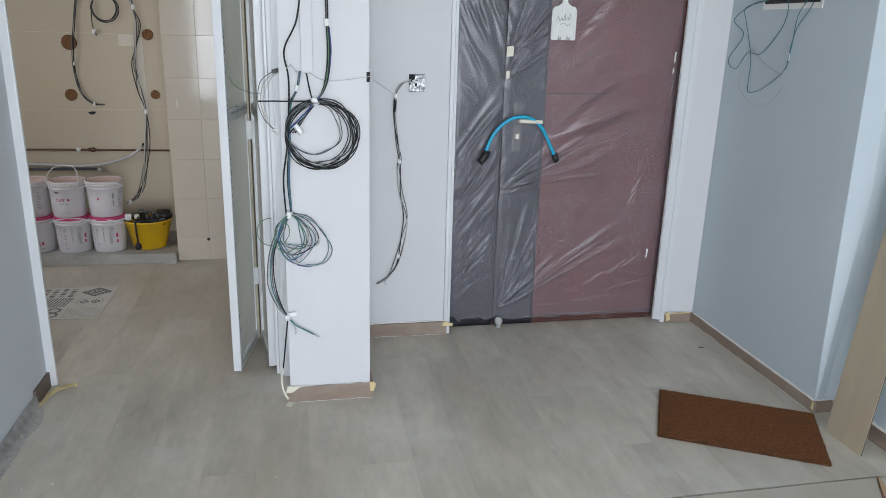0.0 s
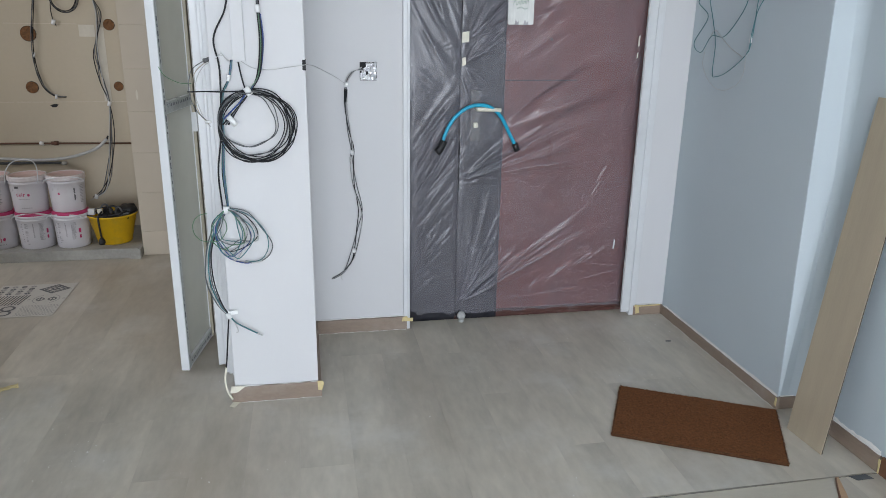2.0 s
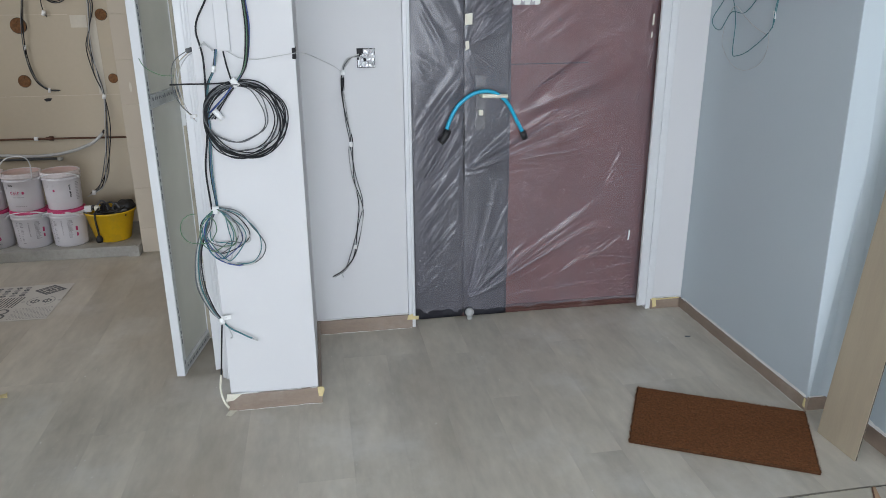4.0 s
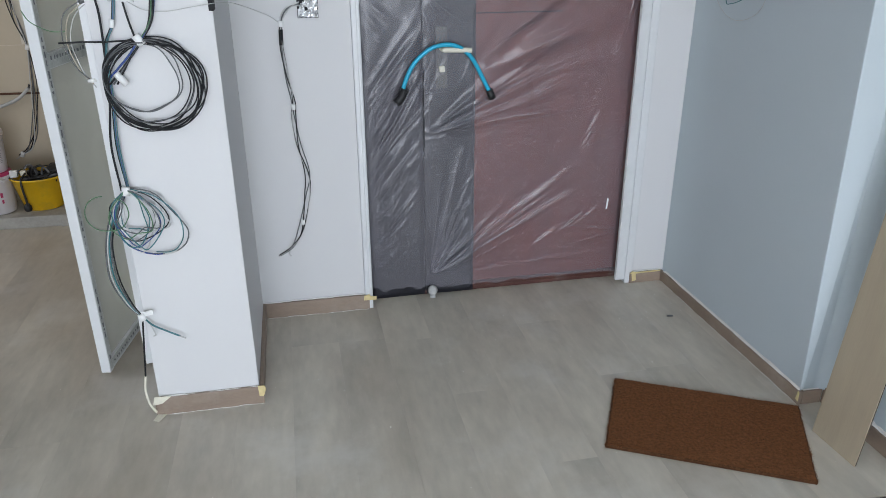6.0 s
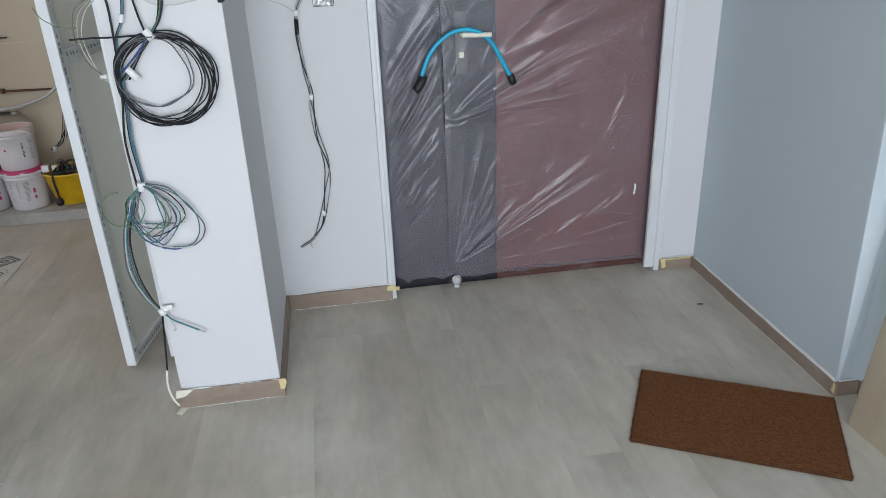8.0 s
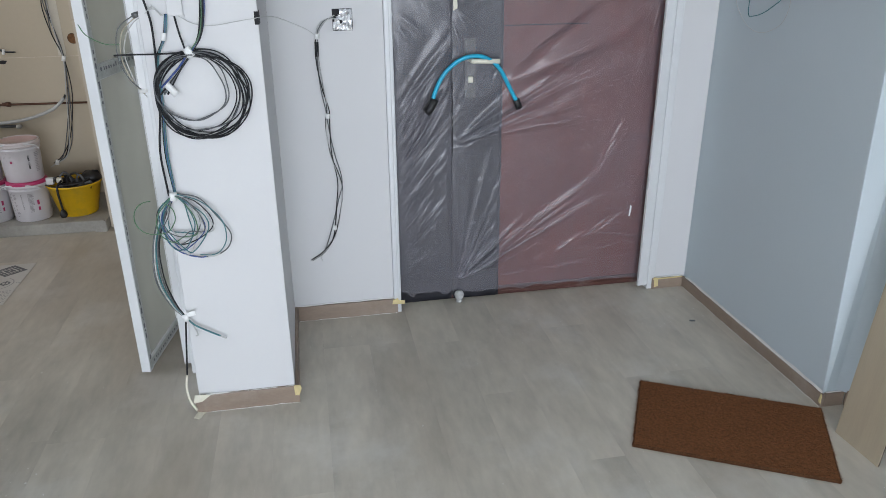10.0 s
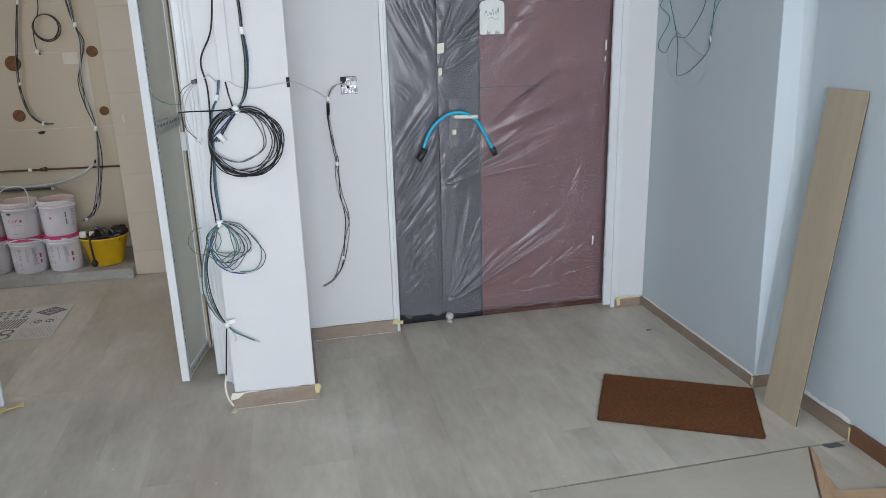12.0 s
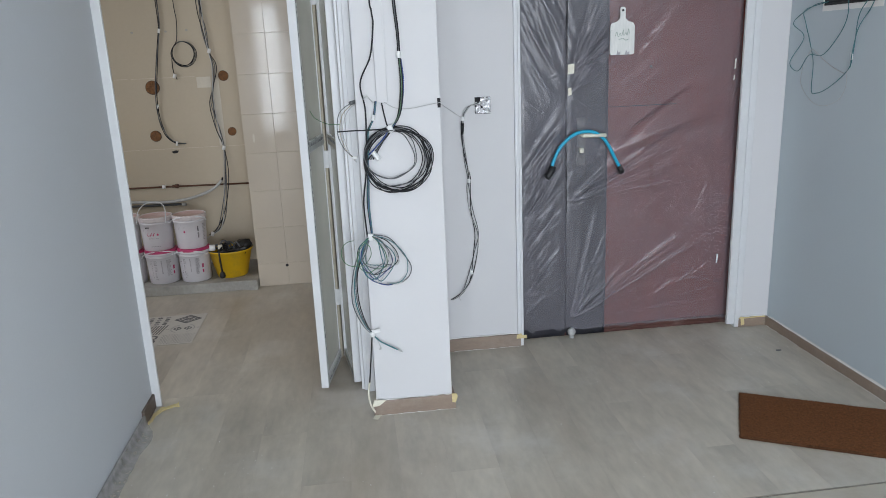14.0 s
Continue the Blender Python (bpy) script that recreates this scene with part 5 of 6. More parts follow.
def tub(name, place, turn, label, handle=True, logo=0, sealed=False):
    t = thing(name, label, "paint tub", place, "stacked paint tubs", turn)
    body = part("body", lathe([(0, 0), (0.096, 0), (0.1, 0.004), (0.1045, 0.10), (0.109, 0.168), (0.1125, 0.170), (0.1125, 0.176), (0.1095, 0.178), (0.1095, 0.192), (0, 0.192)], 44), TUB, t)
    if sealed:
        part("rim", lathe([(0.1100, 0.184), (0.1150, 0.186), (0.1155, 0.198), (0.1120, 0.200)], 44), TUB, t)
        part("lid", lathe([(0.1120, 0.199), (0.1125, 0.211), (0.109, 0.2155), (0, 0.2150)], 44), MAGENTA, t, "magenta lid under the upper tub")
    else:
        part("rim", lathe([(0.1100, 0.184), (0.1155, 0.186), (0.1165, 0.196), (0.1145, 0.198), (0.1165, 0.201), (0.1150, 0.213), (0.108, 0.2155), (0.1055, 0.210)], 44), LID_RIM, t, "milky ribbed rim of the lid")
        part("lid", lathe([(0.1050, 0.2085), (0.1045, 0.2115), (0.096, 0.2115), (0.092, 0.208), (0, 0.2075)], 44), LID, t, "pinkish translucent lid")
    marks = {}

    def patch(a0, a1, z0, z1, material):
        bm = marks.setdefault(material.name, (bmesh.new(), material))[0]
        col = []
        for k in range(5):
            a = radians(a0 + (a1 - a0) * k / 4)
            col.append([bm.verts.new(((0.1007 + 0.060 * z + 0.0008) * math.cos(a), (0.1007 + 0.060 * z + 0.0008) * math.sin(a), z)) for z in (z0, z1)])
        for p, q in zip(col, col[1:]):
            bm.faces.new((p[0], q[0], q[1], p[1]))

    pick = random.Random(logo * 7 + int(abs(place[0]) * 100))
    if logo == 1:
        for k in range(4):
            patch(-119 + 3.6 * k, -116.4 + 3.6 * k, 0.148, 0.157 + 0.003 * (k % 2), BLACK_PRINT)
        # a worn name in thin strokes, then a dot
        for a, w, z0, z1 in ((-116, 2, 0.101, 0.117), (-114, 4, 0.115, 0.118), (-114, 4, 0.100, 0.103), (-107, 5, 0.100, 0.103), (-107, 5, 0.107, 0.110), (-104, 2, 0.103, 0.118),
                             (-98.5, 2, 0.100, 0.115), (-98.5, 2, 0.118, 0.121), (-93, 2, 0.100, 0.117), (-91, 4, 0.114, 0.118)):
            patch(a, a + w, z0, z1, MAGENTA)
        patch(-81, -74, 0.103, 0.114, MAGENTA)
        patch(-79.5, -75.5, 0.101, 0.116, MAGENTA)
        for k in range(9):
            patch(-110 + 4 * k, -107.5 + 4 * k + pick.uniform(-1, 1), 0.082, 0.086, PALE_PRINT)
        for k in range(6):
            patch(-106 + 6 * k, -102 + 6 * k, 0.030, 0.034, PALE_PRINT)
    elif logo == 4:
        for a, w, z0, z1 in ((-98, 6, 0.066, 0.070), (-98, 2, 0.060, 0.070), (-98, 6, 0.056, 0.060), (-94, 2, 0.048, 0.058), (-98, 6, 0.044, 0.048),
                             (-88.5, 2.2, 0.044, 0.080), (-86.5, 5, 0.064, 0.068), (-83, 2.2, 0.044, 0.066)):
            patch(a, a + w, z0, z1, MAGENTA)
        patch(-76, -68, 0.052, 0.066, MAGENTA)
        patch(-74.5, -69.5, 0.049, 0.069, MAGENTA)
        for k in range(10):
            patch(-112 + 4.6 * k, -109 + 4.6 * k + pick.uniform(-1, 1), 0.026, 0.030, PALE_PRINT)
    elif logo in (2, 3):
        a = -62 if logo == 2 else -76
        for k in range(12):
            if k != 6:
                patch(a, a + 4 + pick.uniform(0, 2), 0.070 + 0.0062 * k, 0.0742 + 0.0062 * k, BLACK_PRINT)
        if logo == 2:
            patch(-112, -106, 0.108, 0.120, MAGENTA)
        for k in range(12):
            patch(a + 22, a + 22 + pick.uniform(9, 16), 0.150 - 0.009 * k, 0.1535 - 0.009 * k, PALE_PRINT)
    else:
        for k in range(8):
            patch(-126, -123, 0.150 - 0.015 * k, 0.156 - 0.015 * k, PALE_PRINT)
        for k in range(16):
            if k % 5 != 4:
                patch(-115, -115 + pick.uniform(4, 12), 0.152 - 0.0080 * k, 0.1555 - 0.0080 * k, PALE_PRINT)
            patch(-70, -70 + pick.uniform(9, 17), 0.154 - 0.0066 * k, 0.1572 - 0.0066 * k, PALE_PRINT)
        for k in range(14):
            patch(-89, -86.5 + pick.uniform(0, 1.5), 0.152 - 0.0062 * k, 0.1562 - 0.0062 * k, PALE_PRINT)
        patch(-47, -40, 0.092, 0.118, MAGENTA)
        patch(-46, -40, 0.060, 0.080, MAGENTA)
    for bm, material in marks.values():
        tagged(part("print", bm, material, body, "small worn print"), kind="stuff")
    t.scale = (0.975, 0.975, 1.075)
    if handle:
        pts = []
        for k in range(13):
            a = math.pi * k / 12
            c, v = math.cos(a), math.sin(a)
            lean = 0.035 * v - 0.012 if handle > 0.05 else 0.0
            pts.append(((0.095 if handle > 0.05 else 0.116) * math.copysign(abs(c) ** 0.75, c) + lean, -0.085 - 0.018 * v, 0.192 + handle * abs(v) ** 0.6 - 0.016 * (1 - v)))
        part("handle", tube(spline(pts, 4), 0.0036, 8), ALU, t, "white plastic bail handle")
    return t


PZ = 0.066
tub("paint_tub", (-1.512, 5.09, PZ), 6, "white paint tub with grey printed columns, standing on the plinth", 0.022, 0, True)
tub("paint_tub", (-1.297, 5.085, PZ), -8, "white paint tub with grey printed columns, standing on the plinth", 0.012, 0, True)
tub("paint_tub", (-1.735, 5.11, PZ), 12, "white paint tub with magenta print, standing on the plinth", 0, 4, True)
tub("paint_tub", (-1.522, 5.095, PZ + 0.2325), 2, "white paint tub with magenta print, stacked on another", 0.122, 1)
tub("paint_tub", (-1.300, 5.09, PZ + 0.2325), 8, "white paint tub with dark upright print, stacked on another", 0.016, 2)
tub("paint_tub", (-1.742, 5.11, PZ + 0.2325), -4, "white paint tub with dark upright print, stacked on another", 0, 3)

bucket = thing("builders_bucket", "dirty yellow plastic bucket full of black cable offcuts", "bucket", (-1.06, 5.128, PZ))
part("body", lathe([(0, 0), (0.098, 0), (0.104, 0.005), (0.146, 0.182), (0.154, 0.184), (0.155, 0.194), (0.146, 0.196), (0.140, 0.186), (0.099, 0.012), (0, 0.010)], 44), YELLOW, bucket)
part("rim_dirt", lathe([(0.139, 0.175), (0.1455, 0.1965), (0.1475, 0.1975), (0.1555, 0.1955)], 44), BLACK, bucket, "dark grime on the rim")
rnd = random.Random(5)
for k in range(10):
    a, b = rnd.uniform(0, 6.28), rnd.uniform(0, 6.28)
    pts = [(0.12 * math.cos(a + b * 0.1 * j + j * 0.7) * rnd.uniform(0.5, 1), 0.12 * math.sin(a + j * 0.7) * rnd.uniform(0.5, 1), 0.150 + 0.045 * rnd.random() + 0.015 * math.sin(j)) for j in range(6)]
    part("cable_offcut", tube(spline(pts, 5), rnd.uniform(0.004, 0.008), 7), BLACK if k % 3 else GREY_CABLE, bucket)
lead = part("hanging_lead", tube(spline([(-0.04, -0.09, 0.22), (-0.05, -0.14, 0.20), (-0.048, -0.158, 0.16), (-0.046, -0.150, 0.10), (-0.044, -0.146, 0.06)], 6), 0.006, 8), BLACK, bucket, "black lead hanging over the rim")
part("plug", lathe([(0, 0), (0.016, 0.002), (0.021, 0.015), (0.019, 0.03), (0.010, 0.045), (0, 0.048)], 16, centre=(-0.044, -0.150, 0.018)), BLACK, lead)
part("white_plug", box(-0.128, -0.088, -0.075, -0.045, 0.195, 0.235, 0.006), WHITE_TAPE, bucket, "white plug")
part("white_plug", box(-0.068, -0.038, -0.085, -0.060, 0.205, 0.235, 0.006), CREAM_TAPE, bucket, "cream plug")
for k, (x, y, dx) in enumerate(((-0.06, -0.04, -0.02), (-0.02, -0.06, 0.03), (0.0, -0.02, -0.035), (-0.045, 0.0, 0.02), (0.03, -0.05, 0.03))):
    top = 0.232 + 0.012 * (k % 3)
    part("cable_offcut", tube(spline([(x, y, 0.16), (x + 0.3 * dx, y - 0.01, top - 0.02), (x + dx, y - 0.02, top), (x + 1.7 * dx, y - 0.03, top - 0.03)], 5), 0.0055, 7), BLACK if k % 2 else GREY_CABLE, bucket)
bag = lathe([(0, -0.05), (0.05, -0.03), (0.062, 0.0), (0.045, 0.022), (0, 0.035)], 22, centre=(0.085, 0.03, 0.205))
for v in bag.verts:
    v.co += 0.016 * noise.noise_vector(v.co * 38) + 0.007 * noise.noise_vector(v.co * 120)
part("black_bag", bag, BLACK, bucket, "crumpled black bag")

# pipes on the kitchen wall
cp = thing("copper_pipe", "tarnished copper pipe along the kitchen wall", "pipe", (-1.5, KIT - 0.02, 0.65))
part("run", shift(tube([Vector((-3.1, KIT - 0.018, 0.664)), Vector((-1.7, KIT - 0.018, 0.657)), Vector((-0.88, KIT - 0.018, 0.646))], 0.0062, 10), cp), COPPER, cp)
for x, r in ((-1.535, 0.013), (-1.465, 0.011), (-1.445, 0.015)):
    part("fitting", shift(tube([Vector((x - 0.012, KIT - 0.018, 0.656)), Vector((x + 0.012, KIT - 0.018, 0.655))], r, 10), cp), WHITE_TAPE if r == 0.013 else COPPER, cp)
gp = thing("waste_pipe", "dark capped waste pipe stub along the kitchen wall", "pipe", (-1.6, KIT - 0.03, 0.53))
part("run", shift(tube([Vector((-3.1, KIT - 0.026, 0.54)), Vector((-1.43, KIT - 0.026, 0.523))], 0.0085, 12), gp), GREY_CABLE, gp)
part("cap", shift(lathe([(0, -0.012), (0.014, -0.010), (0.019, 0.0), (0.014, 0.011), (0, 0.013)], 16, centre=(-1.41, KIT - 0.028, 0.520)), gp), CEMENT, gp, "round dull cap")
fc = thing("flexible_conduit", "pale grey flexible conduit curving up the kitchen wall", "conduit", (-1.4, KIT - 0.03, 0.6))
part("tube", shift(tube(spline([(-2.4, KIT - 0.03, 0.58), (-1.745, KIT - 0.03, 0.556), (-1.574, KIT - 0.03, 0.545), (-1.422, KIT - 0.03, 0.553), (-1.302, KIT - 0.03, 0.578), (-1.191, KIT - 0.03, 0.622), (-1.125, KIT - 0.02, 0.680)], 8), 0.010, 10), fc), PALE_CABLE, fc)
part("dark_end", shift(tube([Vector((-1.128, KIT - 0.02, 0.672)), Vector((-1.117, KIT - 0.018, 0.70))], 0.006, 8), fc), BLACK, fc)

# cables on the kitchen wall
KY = KIT - 0.012
k1 = cable_thing("hanging_cable", "black cable bundle hanging down the kitchen wall", (-1.45, KY, 1.3))
pts = [(-1.425, KY, CEIL - 0.05), (-1.425, KY, 2.1), (-1.419, KY, 1.941), (-1.418, KY, 1.834), (-1.428, KY, 1.726), (-1.467, KY, 1.53), (-1.491, KY - 0.01, 1.374), (-1.504, KY - 0.006, 1.227), (-1.501, KY, 1.124), (-1.468, KY, 1.017), (-1.413, KY, 0.965), (-1.345, KY, 0.956)]
for j, m in enumerate((BLACK_CABLE, BLACK_CABLE, GREY_CABLE)):
    strand(k1, [(x + 0.006 * math.sin(i + 2.2 * j), y - 0.003 * j, z + 0.002 * j) for i, (x, y, z) in enumerate(pts)], 0.0029, m)
for x, z in ((-1.425, 1.735), (-1.504, 1.227), (-1.405, 0.962)):
    wrap(k1, (x, KY - 0.004, z), (0.2, 0, 1), 0.008, 0.03)
k2 = cable_thing("hanging_cable", "thin black cable ending in a small coil on the kitchen wall", (-1.3, KY, 1.6))
strand(k2, [(-1.31, KY, CEIL - 0.05), (-1.308, KY, 1.94), (-1.301, KY, 1.808), (-1.316, KY, 1.674), (-1.350, KY, 1.614), (-1.366, KY, 1.526), (-1.363, KY, 1.45), (-1.345, KY - 0.004, 1.405)], 0.0028, BLACK_CABLE)
for j in range(4):
    ring(k2, (-1.285 + 0.003 * j, KY - 0.004, 1.580 - 0.002 * j), 0.072 + 0.004 * j, 0.080 + 0.002 * j, 0.0024, BLACK_CABLE if j != 2 else GREY_CABLE, 1.0, 120, 0.02, 80 + j, 0.003 * j)
wrap(k2, (-1.360, KY - 0.004, 1.43), (0.3, 0, 1), 0.012, 0.03)
k3 = cable_thing("hanging_cable", "long grey and black cable bundle snaking down the kitchen wall", (-1.1, KY, 1.0))
pts = [(-1.15, KY, CEIL - 0.05), (-1.14, KY, 1.932), (-1.127, KY, 1.737), (-1.108, KY, 1.582), (-1.085, KY, 1.48), (-1.112, KY, 1.334), (-1.130, KY, 1.221), (-1.112, KY, 1.057), (-1.083, KY, 0.914), (-1.088, KY - 0.02, 0.698), (-1.130, KY - 0.03, 0.455), (-1.180, KY - 0.03, 0.333), (-1.240, KY - 0.03, 0.285)]
for j, m in enumerate((BLACK_CABLE, GREY_CABLE, BLACK_CABLE, GREY_CABLE, PALE_CABLE)):
    wob = 0.017 if j else 0.008
    strand(k3, [(x + wob * math.sin(i * 1.2 + 1.7 * j) * (0.2 if i in (3, 5, 8) else 1), y - 0.002 * j, z) for i, (x, y, z) in enumerate(pts)], 0.0029, m)
for x, z in ((-1.105, 1.59), (-1.083, 0.914), (-1.232, 0.29)):
    wrap(k3, (x, KY - 0.005, z) if z > 0.5 else (x, KY - 0.034, z), (0.3, 0, 1), 0.012, 0.03)
part("bare_end", shift(tube(spline([(-1.24, KY - 0.03, 0.285), (-1.26, KY - 0.03, 0.27), (-1.275, KY - 0.03, 0.262)], 4), 0.003, 6), k3), PALE_CABLE, k3)
k4 = cable_thing("hanging_cable", "black cable bundle hanging in the kitchen corner", (-1.85, KY, 1.2))
for j in range(3):
    strand(k4, [(-2.07 + 0.006 * j, KY, CEIL - 0.05), (-2.055 + 0.006 * j, KY, 1.8), (-2.045 + 0.01 * j, KY, 1.50), (-2.025 + 0.012 * j, KY, 1.32), (-1.972 + 0.006 * j, KY, 1.06), (-1.962, KY, 0.90), (-2.0, KY, 0.76)], 0.004, (BLACK_CABLE, GREY_CABLE, BLACK_CABLE)[j])
wrap(k4, (-1.969, KY - 0.004, 1.04), (0.1, 0, 1), 0.011, 0.03)
# thin pale box for a piece of translucent tape
mark = structure("trim", box(-1.218, -1.122, KIT - 0.003, KIT - 0.0005, 1.342, 1.416), PATCH, "small pale tape patch on the kitchen wall", "trim")
structure("trim", box(-1.112, -1.068, KIT - 0.0025, KIT - 0.0005, 0.93, 1.40), PATCH, "plastered-in cable chase on the kitchen wall", "trim")
for x, z, r in ((-1.523, 1.357, 0.046), (-1.547, 1.02, 0.037), (-1.032, 1.418, 0.034), (-1.015, 1.026, 0.029)):
    hole = thing("filled_hole", "round rough brown filled hole in the kitchen wall", "wall plug", (x, KIT, z), "filled holes in the wall")
    bm = bmesh.new()
    rings = []
    for q in range(4):
        rr = r * (1 - q / 4)
        rings.append([bm.verts.new((rr * (1 + 0.06 * noise.noise(Vector((k * 0.5, q, x)))) * math.cos(k * math.pi / 14), -0.0025 - 0.004 * (noise.noise(Vector((k * 0.9, q * 2, z))) + 0.5), rr * math.sin(k * math.pi / 14))) for k in range(28)])
    for a, b in zip(rings, rings[1:]):
        for k in range(28):
            bm.faces.new((a[k], a[(k + 1) % 28], b[(k + 1) % 28], b[k]))
    bm.faces.new(rings[-1])
    bmesh.ops.recalc_face_normals(bm, faces=bm.faces)
    part("plug", bm, CORK, hole)
    part("ring_gap", lathe([(r * 1.03, 0), (r * 1.06, 0.0012), (r * 0.98, 0.0015)], 28), CAVITY, hole).matrix_basis = pose(0, 0, 0, 90)
for x, z in ((-1.61, 1.73), (-1.385, 1.73), (-1.245, 1.735)):
    structure("trim", prism([(x + 0.009 * math.cos(k * math.pi / 6), z + 0.007 * math.sin(k * math.pi / 6)) for k in range(12)], 0.0015, "y", KIT - 0.002), CEMENT, "small grey plugged screw hole", "trim")
structure("trim", crumpled([(-1.455, 0.905), (-1.425, 0.912), (-1.40, 0.908), (-1.415, 0.893), (-1.44, 0.89)], 0.001, "y", KIT - 0.003, 0.003, 2), CAVITY, "dark broken edge of a screw hole", "trim")
bm = bmesh.new()
for z, x0, x1 in ((0.925, -3.1, -0.9), (1.42, -3.1, -1.23)):
    x = x0
    while x < x1:
        d = 0.1 + 0.12 * abs(noise.noise(Vector((x * 3, z, 0))))
        box(x, min(x + d, x1), KIT - 0.0016, KIT - 0.0004, z - 0.0012, z + 0.0012 + 0.001 * noise.noise(Vector((x * 9, 0, z))), bm=bm)
        x += d + 0.03 * abs(noise.noise(Vector((x * 7, 0, 4))))
structure("trim", bm, GROUT, "faint joint lines left on the kitchen wall", "trim")

# printed sample sheet of patterned tiles on the kitchen floor
sheet = thing("tile_pattern_sheet", "printed sheet of grey patterned floor tiles lying on the kitchen floor", "pattern sheet", (-1.33, 4.26, 0.001))
SXW, SYW = 0.40, 0.49
part("paper", box(-SXW / 2, SXW / 2, -SYW / 2, SYW / 2, 0.0005, 0.0016), PAPER, sheet)


def ring_flat(cx, cy, r0, r1, z=0.0022, n=28, bm=None, start=0.0, span=2 * math.pi):
    bm = bm or bmesh.new()
    ins, out = [], []
    for k in range(n + 1):
        a = start + span * k / n
        ins.append(bm.verts.new((cx + r0 * math.cos(a), cy + r0 * math.sin(a), z)))
        out.append(bm.verts.new((cx + r1 * math.cos(a), cy + r1 * math.sin(a), z)))
    for k in range(n):
        bm.faces.new((ins[k], out[k], out[k + 1], ins[k + 1]))
    return bm


def flat_poly(pts, bm, z=0.0022):
    bm.faces.new([bm.verts.new((x, y, z)) for x, y in pts])


bm, bg = bmesh.new(), bmesh.new()
# six printed tiles, each with its own ornament
ROW = 0.158
for k, r in enumerate((0.074, 0.050, 0.026)):
    # nested diamonds
    for a, b in (((-1, 0), (0, -1)), ((0, -1), (1, 0)), ((1, 0), (0, 1)), ((0, 1), (-1, 0))):
        w = 0.74 if k < 2 else 0.3
        flat_poly([(0.1 + a[0] * r * 1.15, ROW + a[1] * r), (0.1 + b[0] * r * 1.15, ROW + b[1] * r), (0.1 + b[0] * r * 1.15 * w, ROW + b[1] * r * w), (0.1 + a[0] * r * 1.15 * w, ROW + a[1] * r * w)], bm)
for d in (-1, 1):
    # an oval with two round ornaments in it
    ring_flat(0.1 + d * 0.030, 0.0, 0.014, 0.023, bm=bm)
    ring_flat(0.1, 0.0, 0.064, 0.069, bm=bg, start=-1.1 + (math.pi if d < 0 else 0), span=2.2)
    ring_flat(0.1 + d * 0.088, 0.0, 0.004, 0.008, bm=bg)
    flat_poly([(0.1 + d * 0.030 - 0.003, -0.03), (0.1 + d * 0.030 + 0.003, -0.03), (0.1 + d * 0.030 + 0.003, 0.03), (0.1 + d * 0.030 - 0.003, 0.03)], bm)
for u in range(12):
    for v in range(9):
        # pale speckled tile
        px, py = 0.008 + 0.0155 * u + 0.006 * (v % 2), -ROW - 0.072 + 0.0165 * v
        flat_poly([(px, py), (px + 0.009, py + 0.002), (px + 0.008, py + 0.009), (px - 0.001, py + 0.007)], bg)
for u in range(4):
    for v in range(4):
        # small blossoms
        px, py = -0.172 + 0.048 * u, ROW - 0.056 + 0.036 * v
        ring_flat(px, py, 0.003, 0.016, bm=bm if (u + v) % 2 else bg, n=8)
for k in range(11):
    # slanting weave
    x = -0.19 + 0.0165 * k
    flat_poly([(x, -0.072), (x + 0.008, -0.072), (x + 0.028, 0.072), (x + 0.020, 0.072)], bm)
for px, py in ((-0.15, -0.03), (-0.05, -0.03), (-0.15, 0.035), (-0.05, 0.035)):
    # looped flower
    ring_flat(px, py - ROW, 0.024, 0.037, bm=bm, z=0.0026)
tagged(part("pattern", bm, PATTERN, sheet, "dark geometric print"), kind="stuff")
tagged(part("pattern", bg, PATTERN_GREY, sheet, "mid-grey geometric print"), kind="stuff")

# ---- tiles, planks and crumbs ----
tile_mesh = {}


def tile_data(w, h):
    key = (round(w, 3), round(h, 3))
    if key not in tile_mesh:
        bm = bmesh.new()
        e = 0.0012
        lo = [bm.verts.new(p) for p in ((0, 0, 0), (w, 0, 0), (w, 0, h), (0, 0, h))]
        hi = [bm.verts.new(p) for p in ((e, -0.0016, e), (w - e, -0.0016, e), (w - e, -0.0016, h - e), (e, -0.0016, h - e))]
        bm.faces.new(hi)
        for k in range(4):
            bm.faces.new((lo[k], lo[(k + 1) % 4], hi[(k + 1) % 4], hi[k]))
        bmesh.ops.recalc_face_normals(bm, faces=bm.faces)
        d = bpy.data.meshes.new("tile")
        bm.to_mesh(d)
        bm.free()
        d.materials.append(TILE)
        tile_mesh[key] = d
    return tile_mesh[key]


J = 0.0012
xs = [-0.864, -0.662, -0.459, -0.256, -0.1288]
z = 0.414 - 2 * 0.254
rnd = random.Random(3)
while z < CEIL:
    z0, z1 = max(z, 0.001), min(z + 0.254, CEIL)
    if z1 - z0 > 0.03:
        for x0, x1 in zip(xs, xs[1:]):
            ob = new("tile", tile_data(x1 - x0 - J, z1 - z0 - J))
            ob.parent = pier
            ob.matrix_basis = pose(x0, 4.9925 + 0.0004 * rnd.random(), z0, rnd.uniform(-0.12, 0.12), 0, rnd.uniform(-0.12, 0.12))
    z += 0.254
for x, z, r in ((-0.667, 0.14, 0.010),):
    structure("trim", prism([(x + r * math.cos(k * math.pi / 8), z + r * math.sin(k * math.pi / 8)) for k in range(16)], 0.003, "y", 4.989), CAVITY, "small dark capped hole in the tile", "trim")
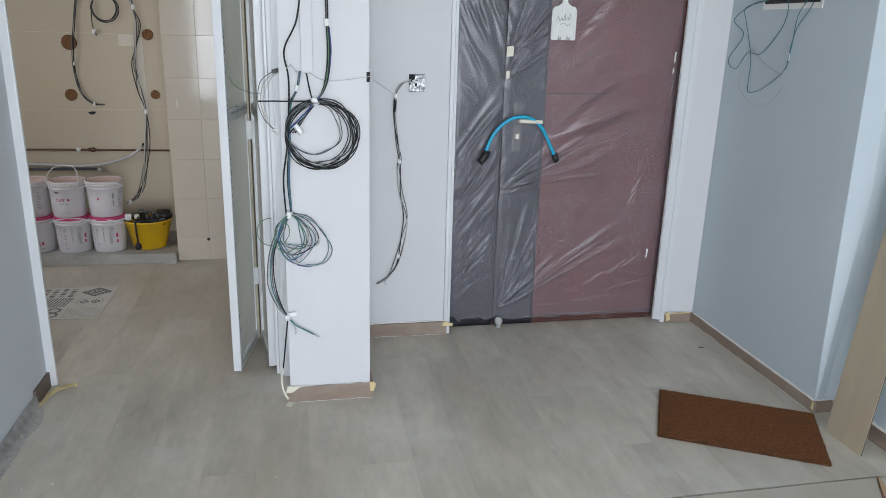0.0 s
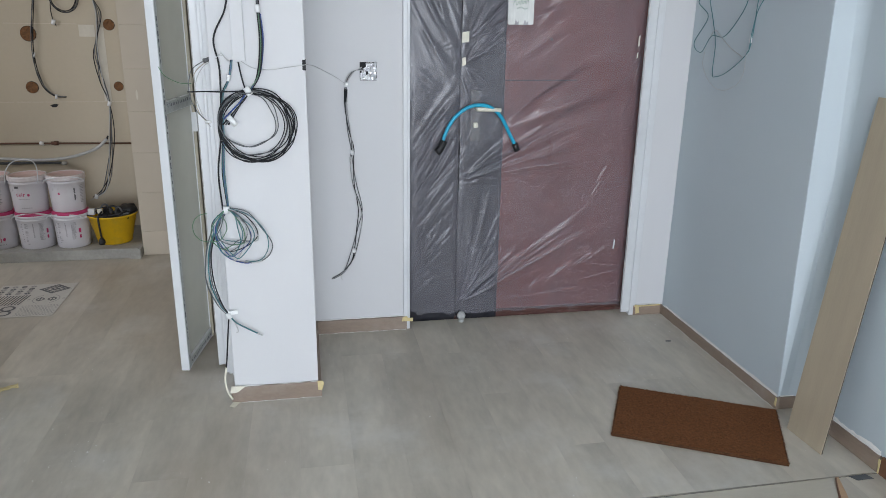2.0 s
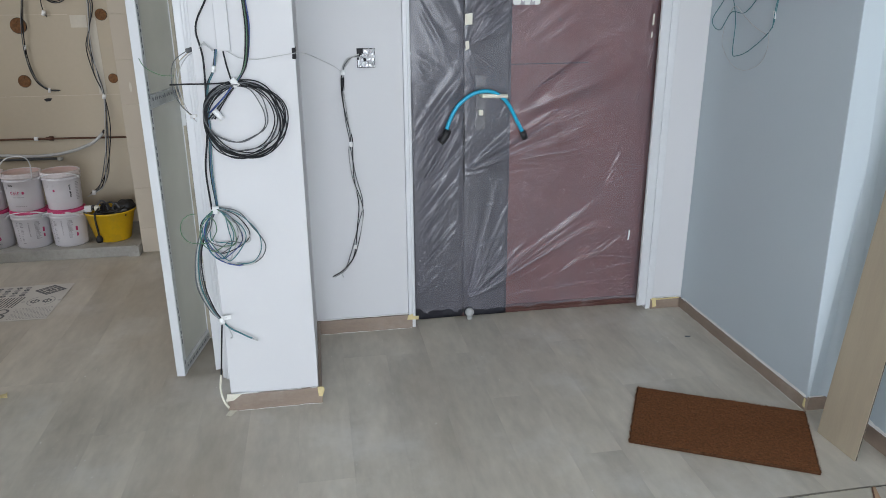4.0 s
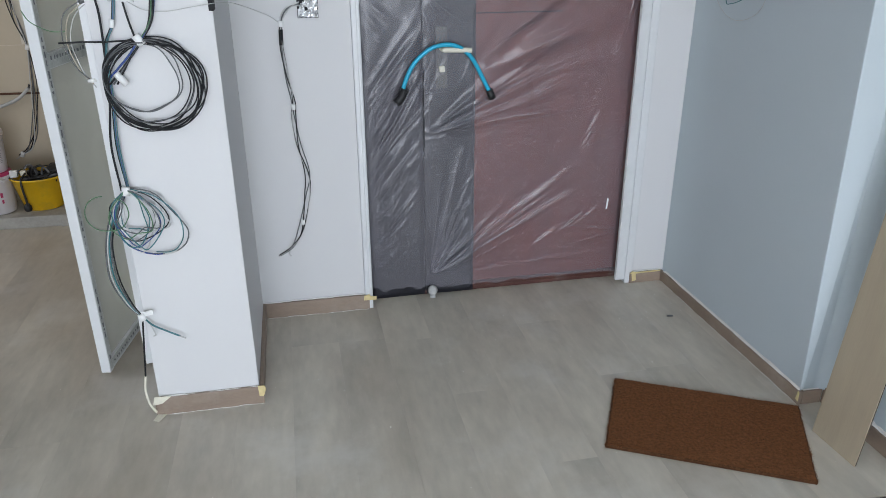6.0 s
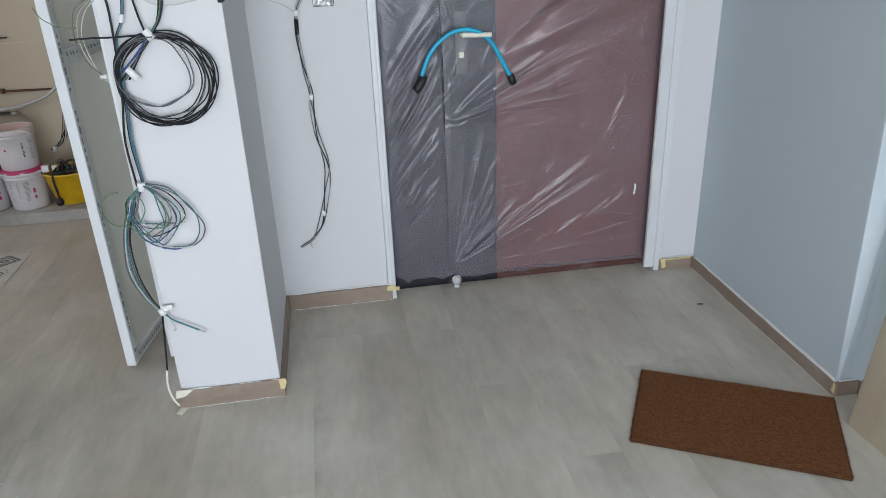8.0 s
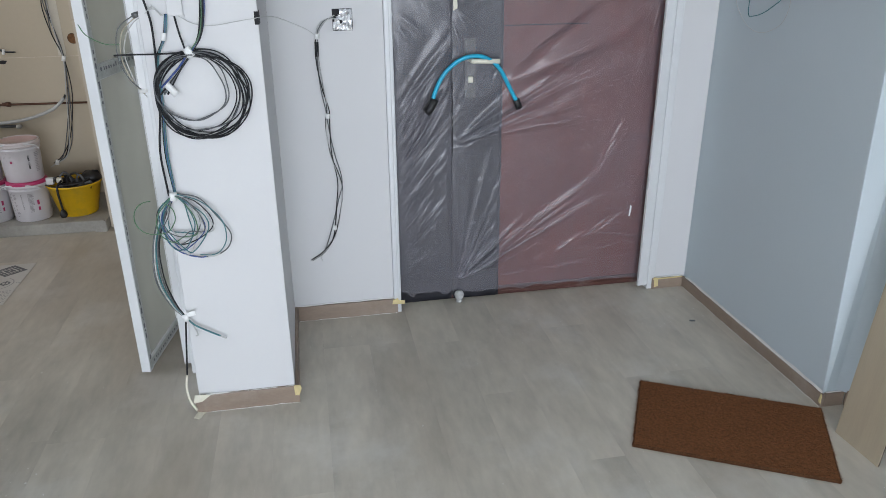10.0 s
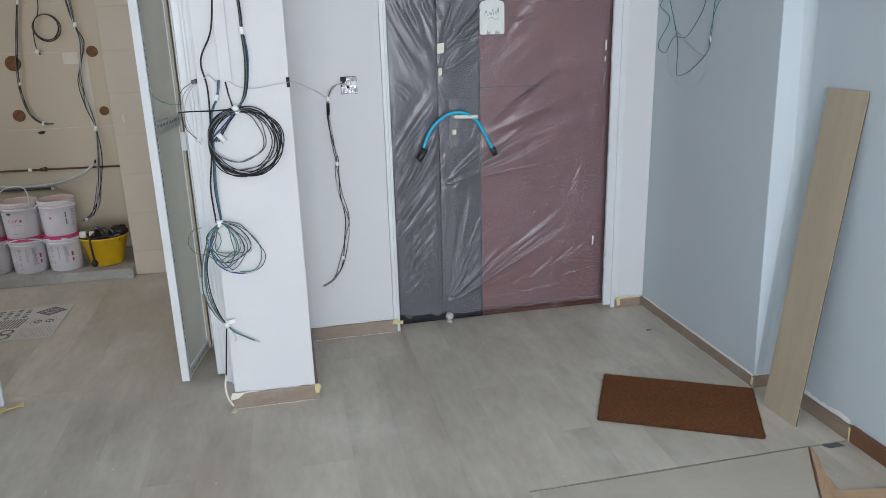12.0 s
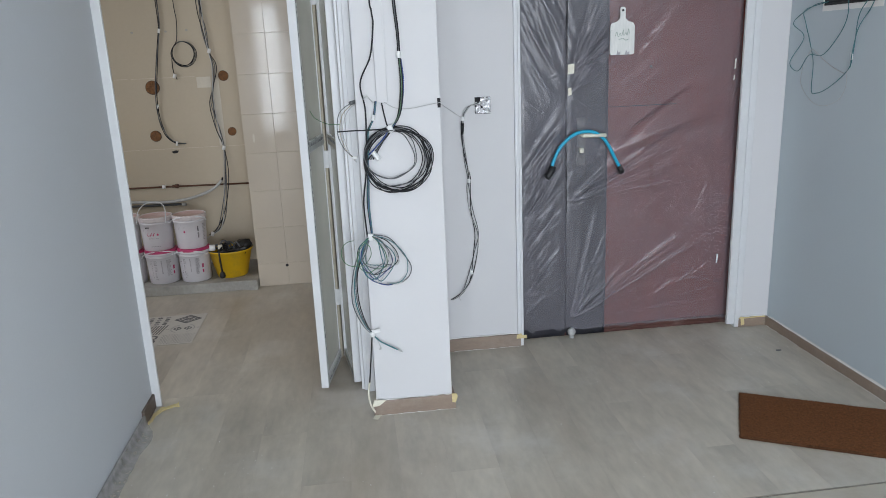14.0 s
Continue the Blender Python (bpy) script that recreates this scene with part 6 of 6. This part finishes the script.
structure("trim", prism([(-0.80 + 0.007 * math.cos(k * math.pi / 8), 1.02 + 0.03 * math.sin(k * math.pi / 8)) for k in range(16)], 0.0012, "y", 4.9895), PATCH, "small pale upright oval on a tile", "trim")

plank_mesh = {}


def plank_data(w, d):
    key = (round(w, 3), round(d, 3))
    if key not in plank_mesh:
        bm = bmesh.new()
        e = 0.0002
        lo = [bm.verts.new(p) for p in ((0, 0, -0.006), (w, 0, -0.006), (w, d, -0.006), (0, d, -0.006))]
        mi = [bm.verts.new(p) for p in ((0, 0, -0.0002), (w, 0, -0.0002), (w, d, -0.0002), (0, d, -0.0002))]
        hi = [bm.verts.new(p) for p in ((e, e, 0), (w - e, e, 0), (w - e, d - e, 0), (e, d - e, 0))]
        bm.faces.new(hi)
        for a, b in ((lo, mi), (mi, hi)):
            for k in range(4):
                bm.faces.new((a[k], a[(k + 1) % 4], b[(k + 1) % 4], b[k]))
        bmesh.ops.recalc_face_normals(bm, faces=bm.faces)
        m = bpy.data.meshes.new("plank")
        bm.to_mesh(m)
        bm.free()
        m.materials.append(PLANK)
        plank_mesh[key] = m
    return plank_mesh[key]


W, L, GAP = 0.1855, 1.26, 0.0001
rnd = random.Random(11)
k = -20
while True:
    x0 = 0.129 + k * W
    k += 1
    if x0 > 2.2:
        break
    if x0 + W < -3.2:
        continue
    x0c, x1c = max(x0, -3.25), min(x0 + W, 2.2)
    y = -3.4 - rnd.choice((0.0, 0.42, 0.84)) - 0.05 * rnd.random()
    cuts = []
    while y < 5.5:
        cuts.append((max(y, -3.4), min(y + L, 5.52)))
        y += L
    out = []
    for a, b in cuts:
        if x0 > 0.86 and a < 2.105 < b:
            out += [(a, 2.1015), (2.1105, b)]
        else:
            out.append((a, b))
    for a, b in out:
        if b - a < 0.03:
            continue
        ob = new("plank", plank_data(x1c - x0c - GAP, b - a - GAP))
        ob.parent = floor
        ob.matrix_basis = pose(x0c, a, 0.0)

bm = bmesh.new()
rnd = random.Random(21)
for k in range(420):
    if k % 3 == 0:
        x, y = rnd.uniform(-1.1, -0.6), rnd.uniform(1.4, 3.0)
    elif k % 3 == 1:
        x, y = rnd.uniform(1.2, 2.1), rnd.uniform(1.6, 3.5)
    else:
        x, y = rnd.uniform(-1.1, 2.1), rnd.uniform(1.3, 3.5)
    s = rnd.choice((0.0007, 0.0009, 0.0011, 0.0014, 0.0021))
    if 1.2 < x < 2.08 and 2.1 < y < 2.9 and s > 0.001:
        s = 0.001
    m = pose(x, y, s * 0.5, rnd.uniform(0, 90), rnd.uniform(0, 90), rnd.uniform(0, 90)) @ Matrix.Diagonal((s, s * rnd.uniform(0.6, 1.6), s * 0.7, 1))
    vs = [bm.verts.new(m @ Vector(p)) for p in ((1, 1, 1), (-1, -1, 1), (-1, 1, -1), (1, -1, -1))]
    for q in ((0, 1, 2), (0, 3, 1), (0, 2, 3), (1, 3, 2)):
        bm.faces.new([vs[i] for i in q])
tagged(mesh_object("plaster_crumbs", bm, DUST), "white plaster crumbs scattered on the floor", "debris", kind="stuff")
tagged(mesh_object("debris_chip", crumpled([(1.885, 3.235), (1.91, 3.230), (1.915, 3.240), (1.89, 3.245)], 0.002, "z", 0.001, 0.001, 3), GREY_CABLE), "small dark chip lying on the floor", "debris")
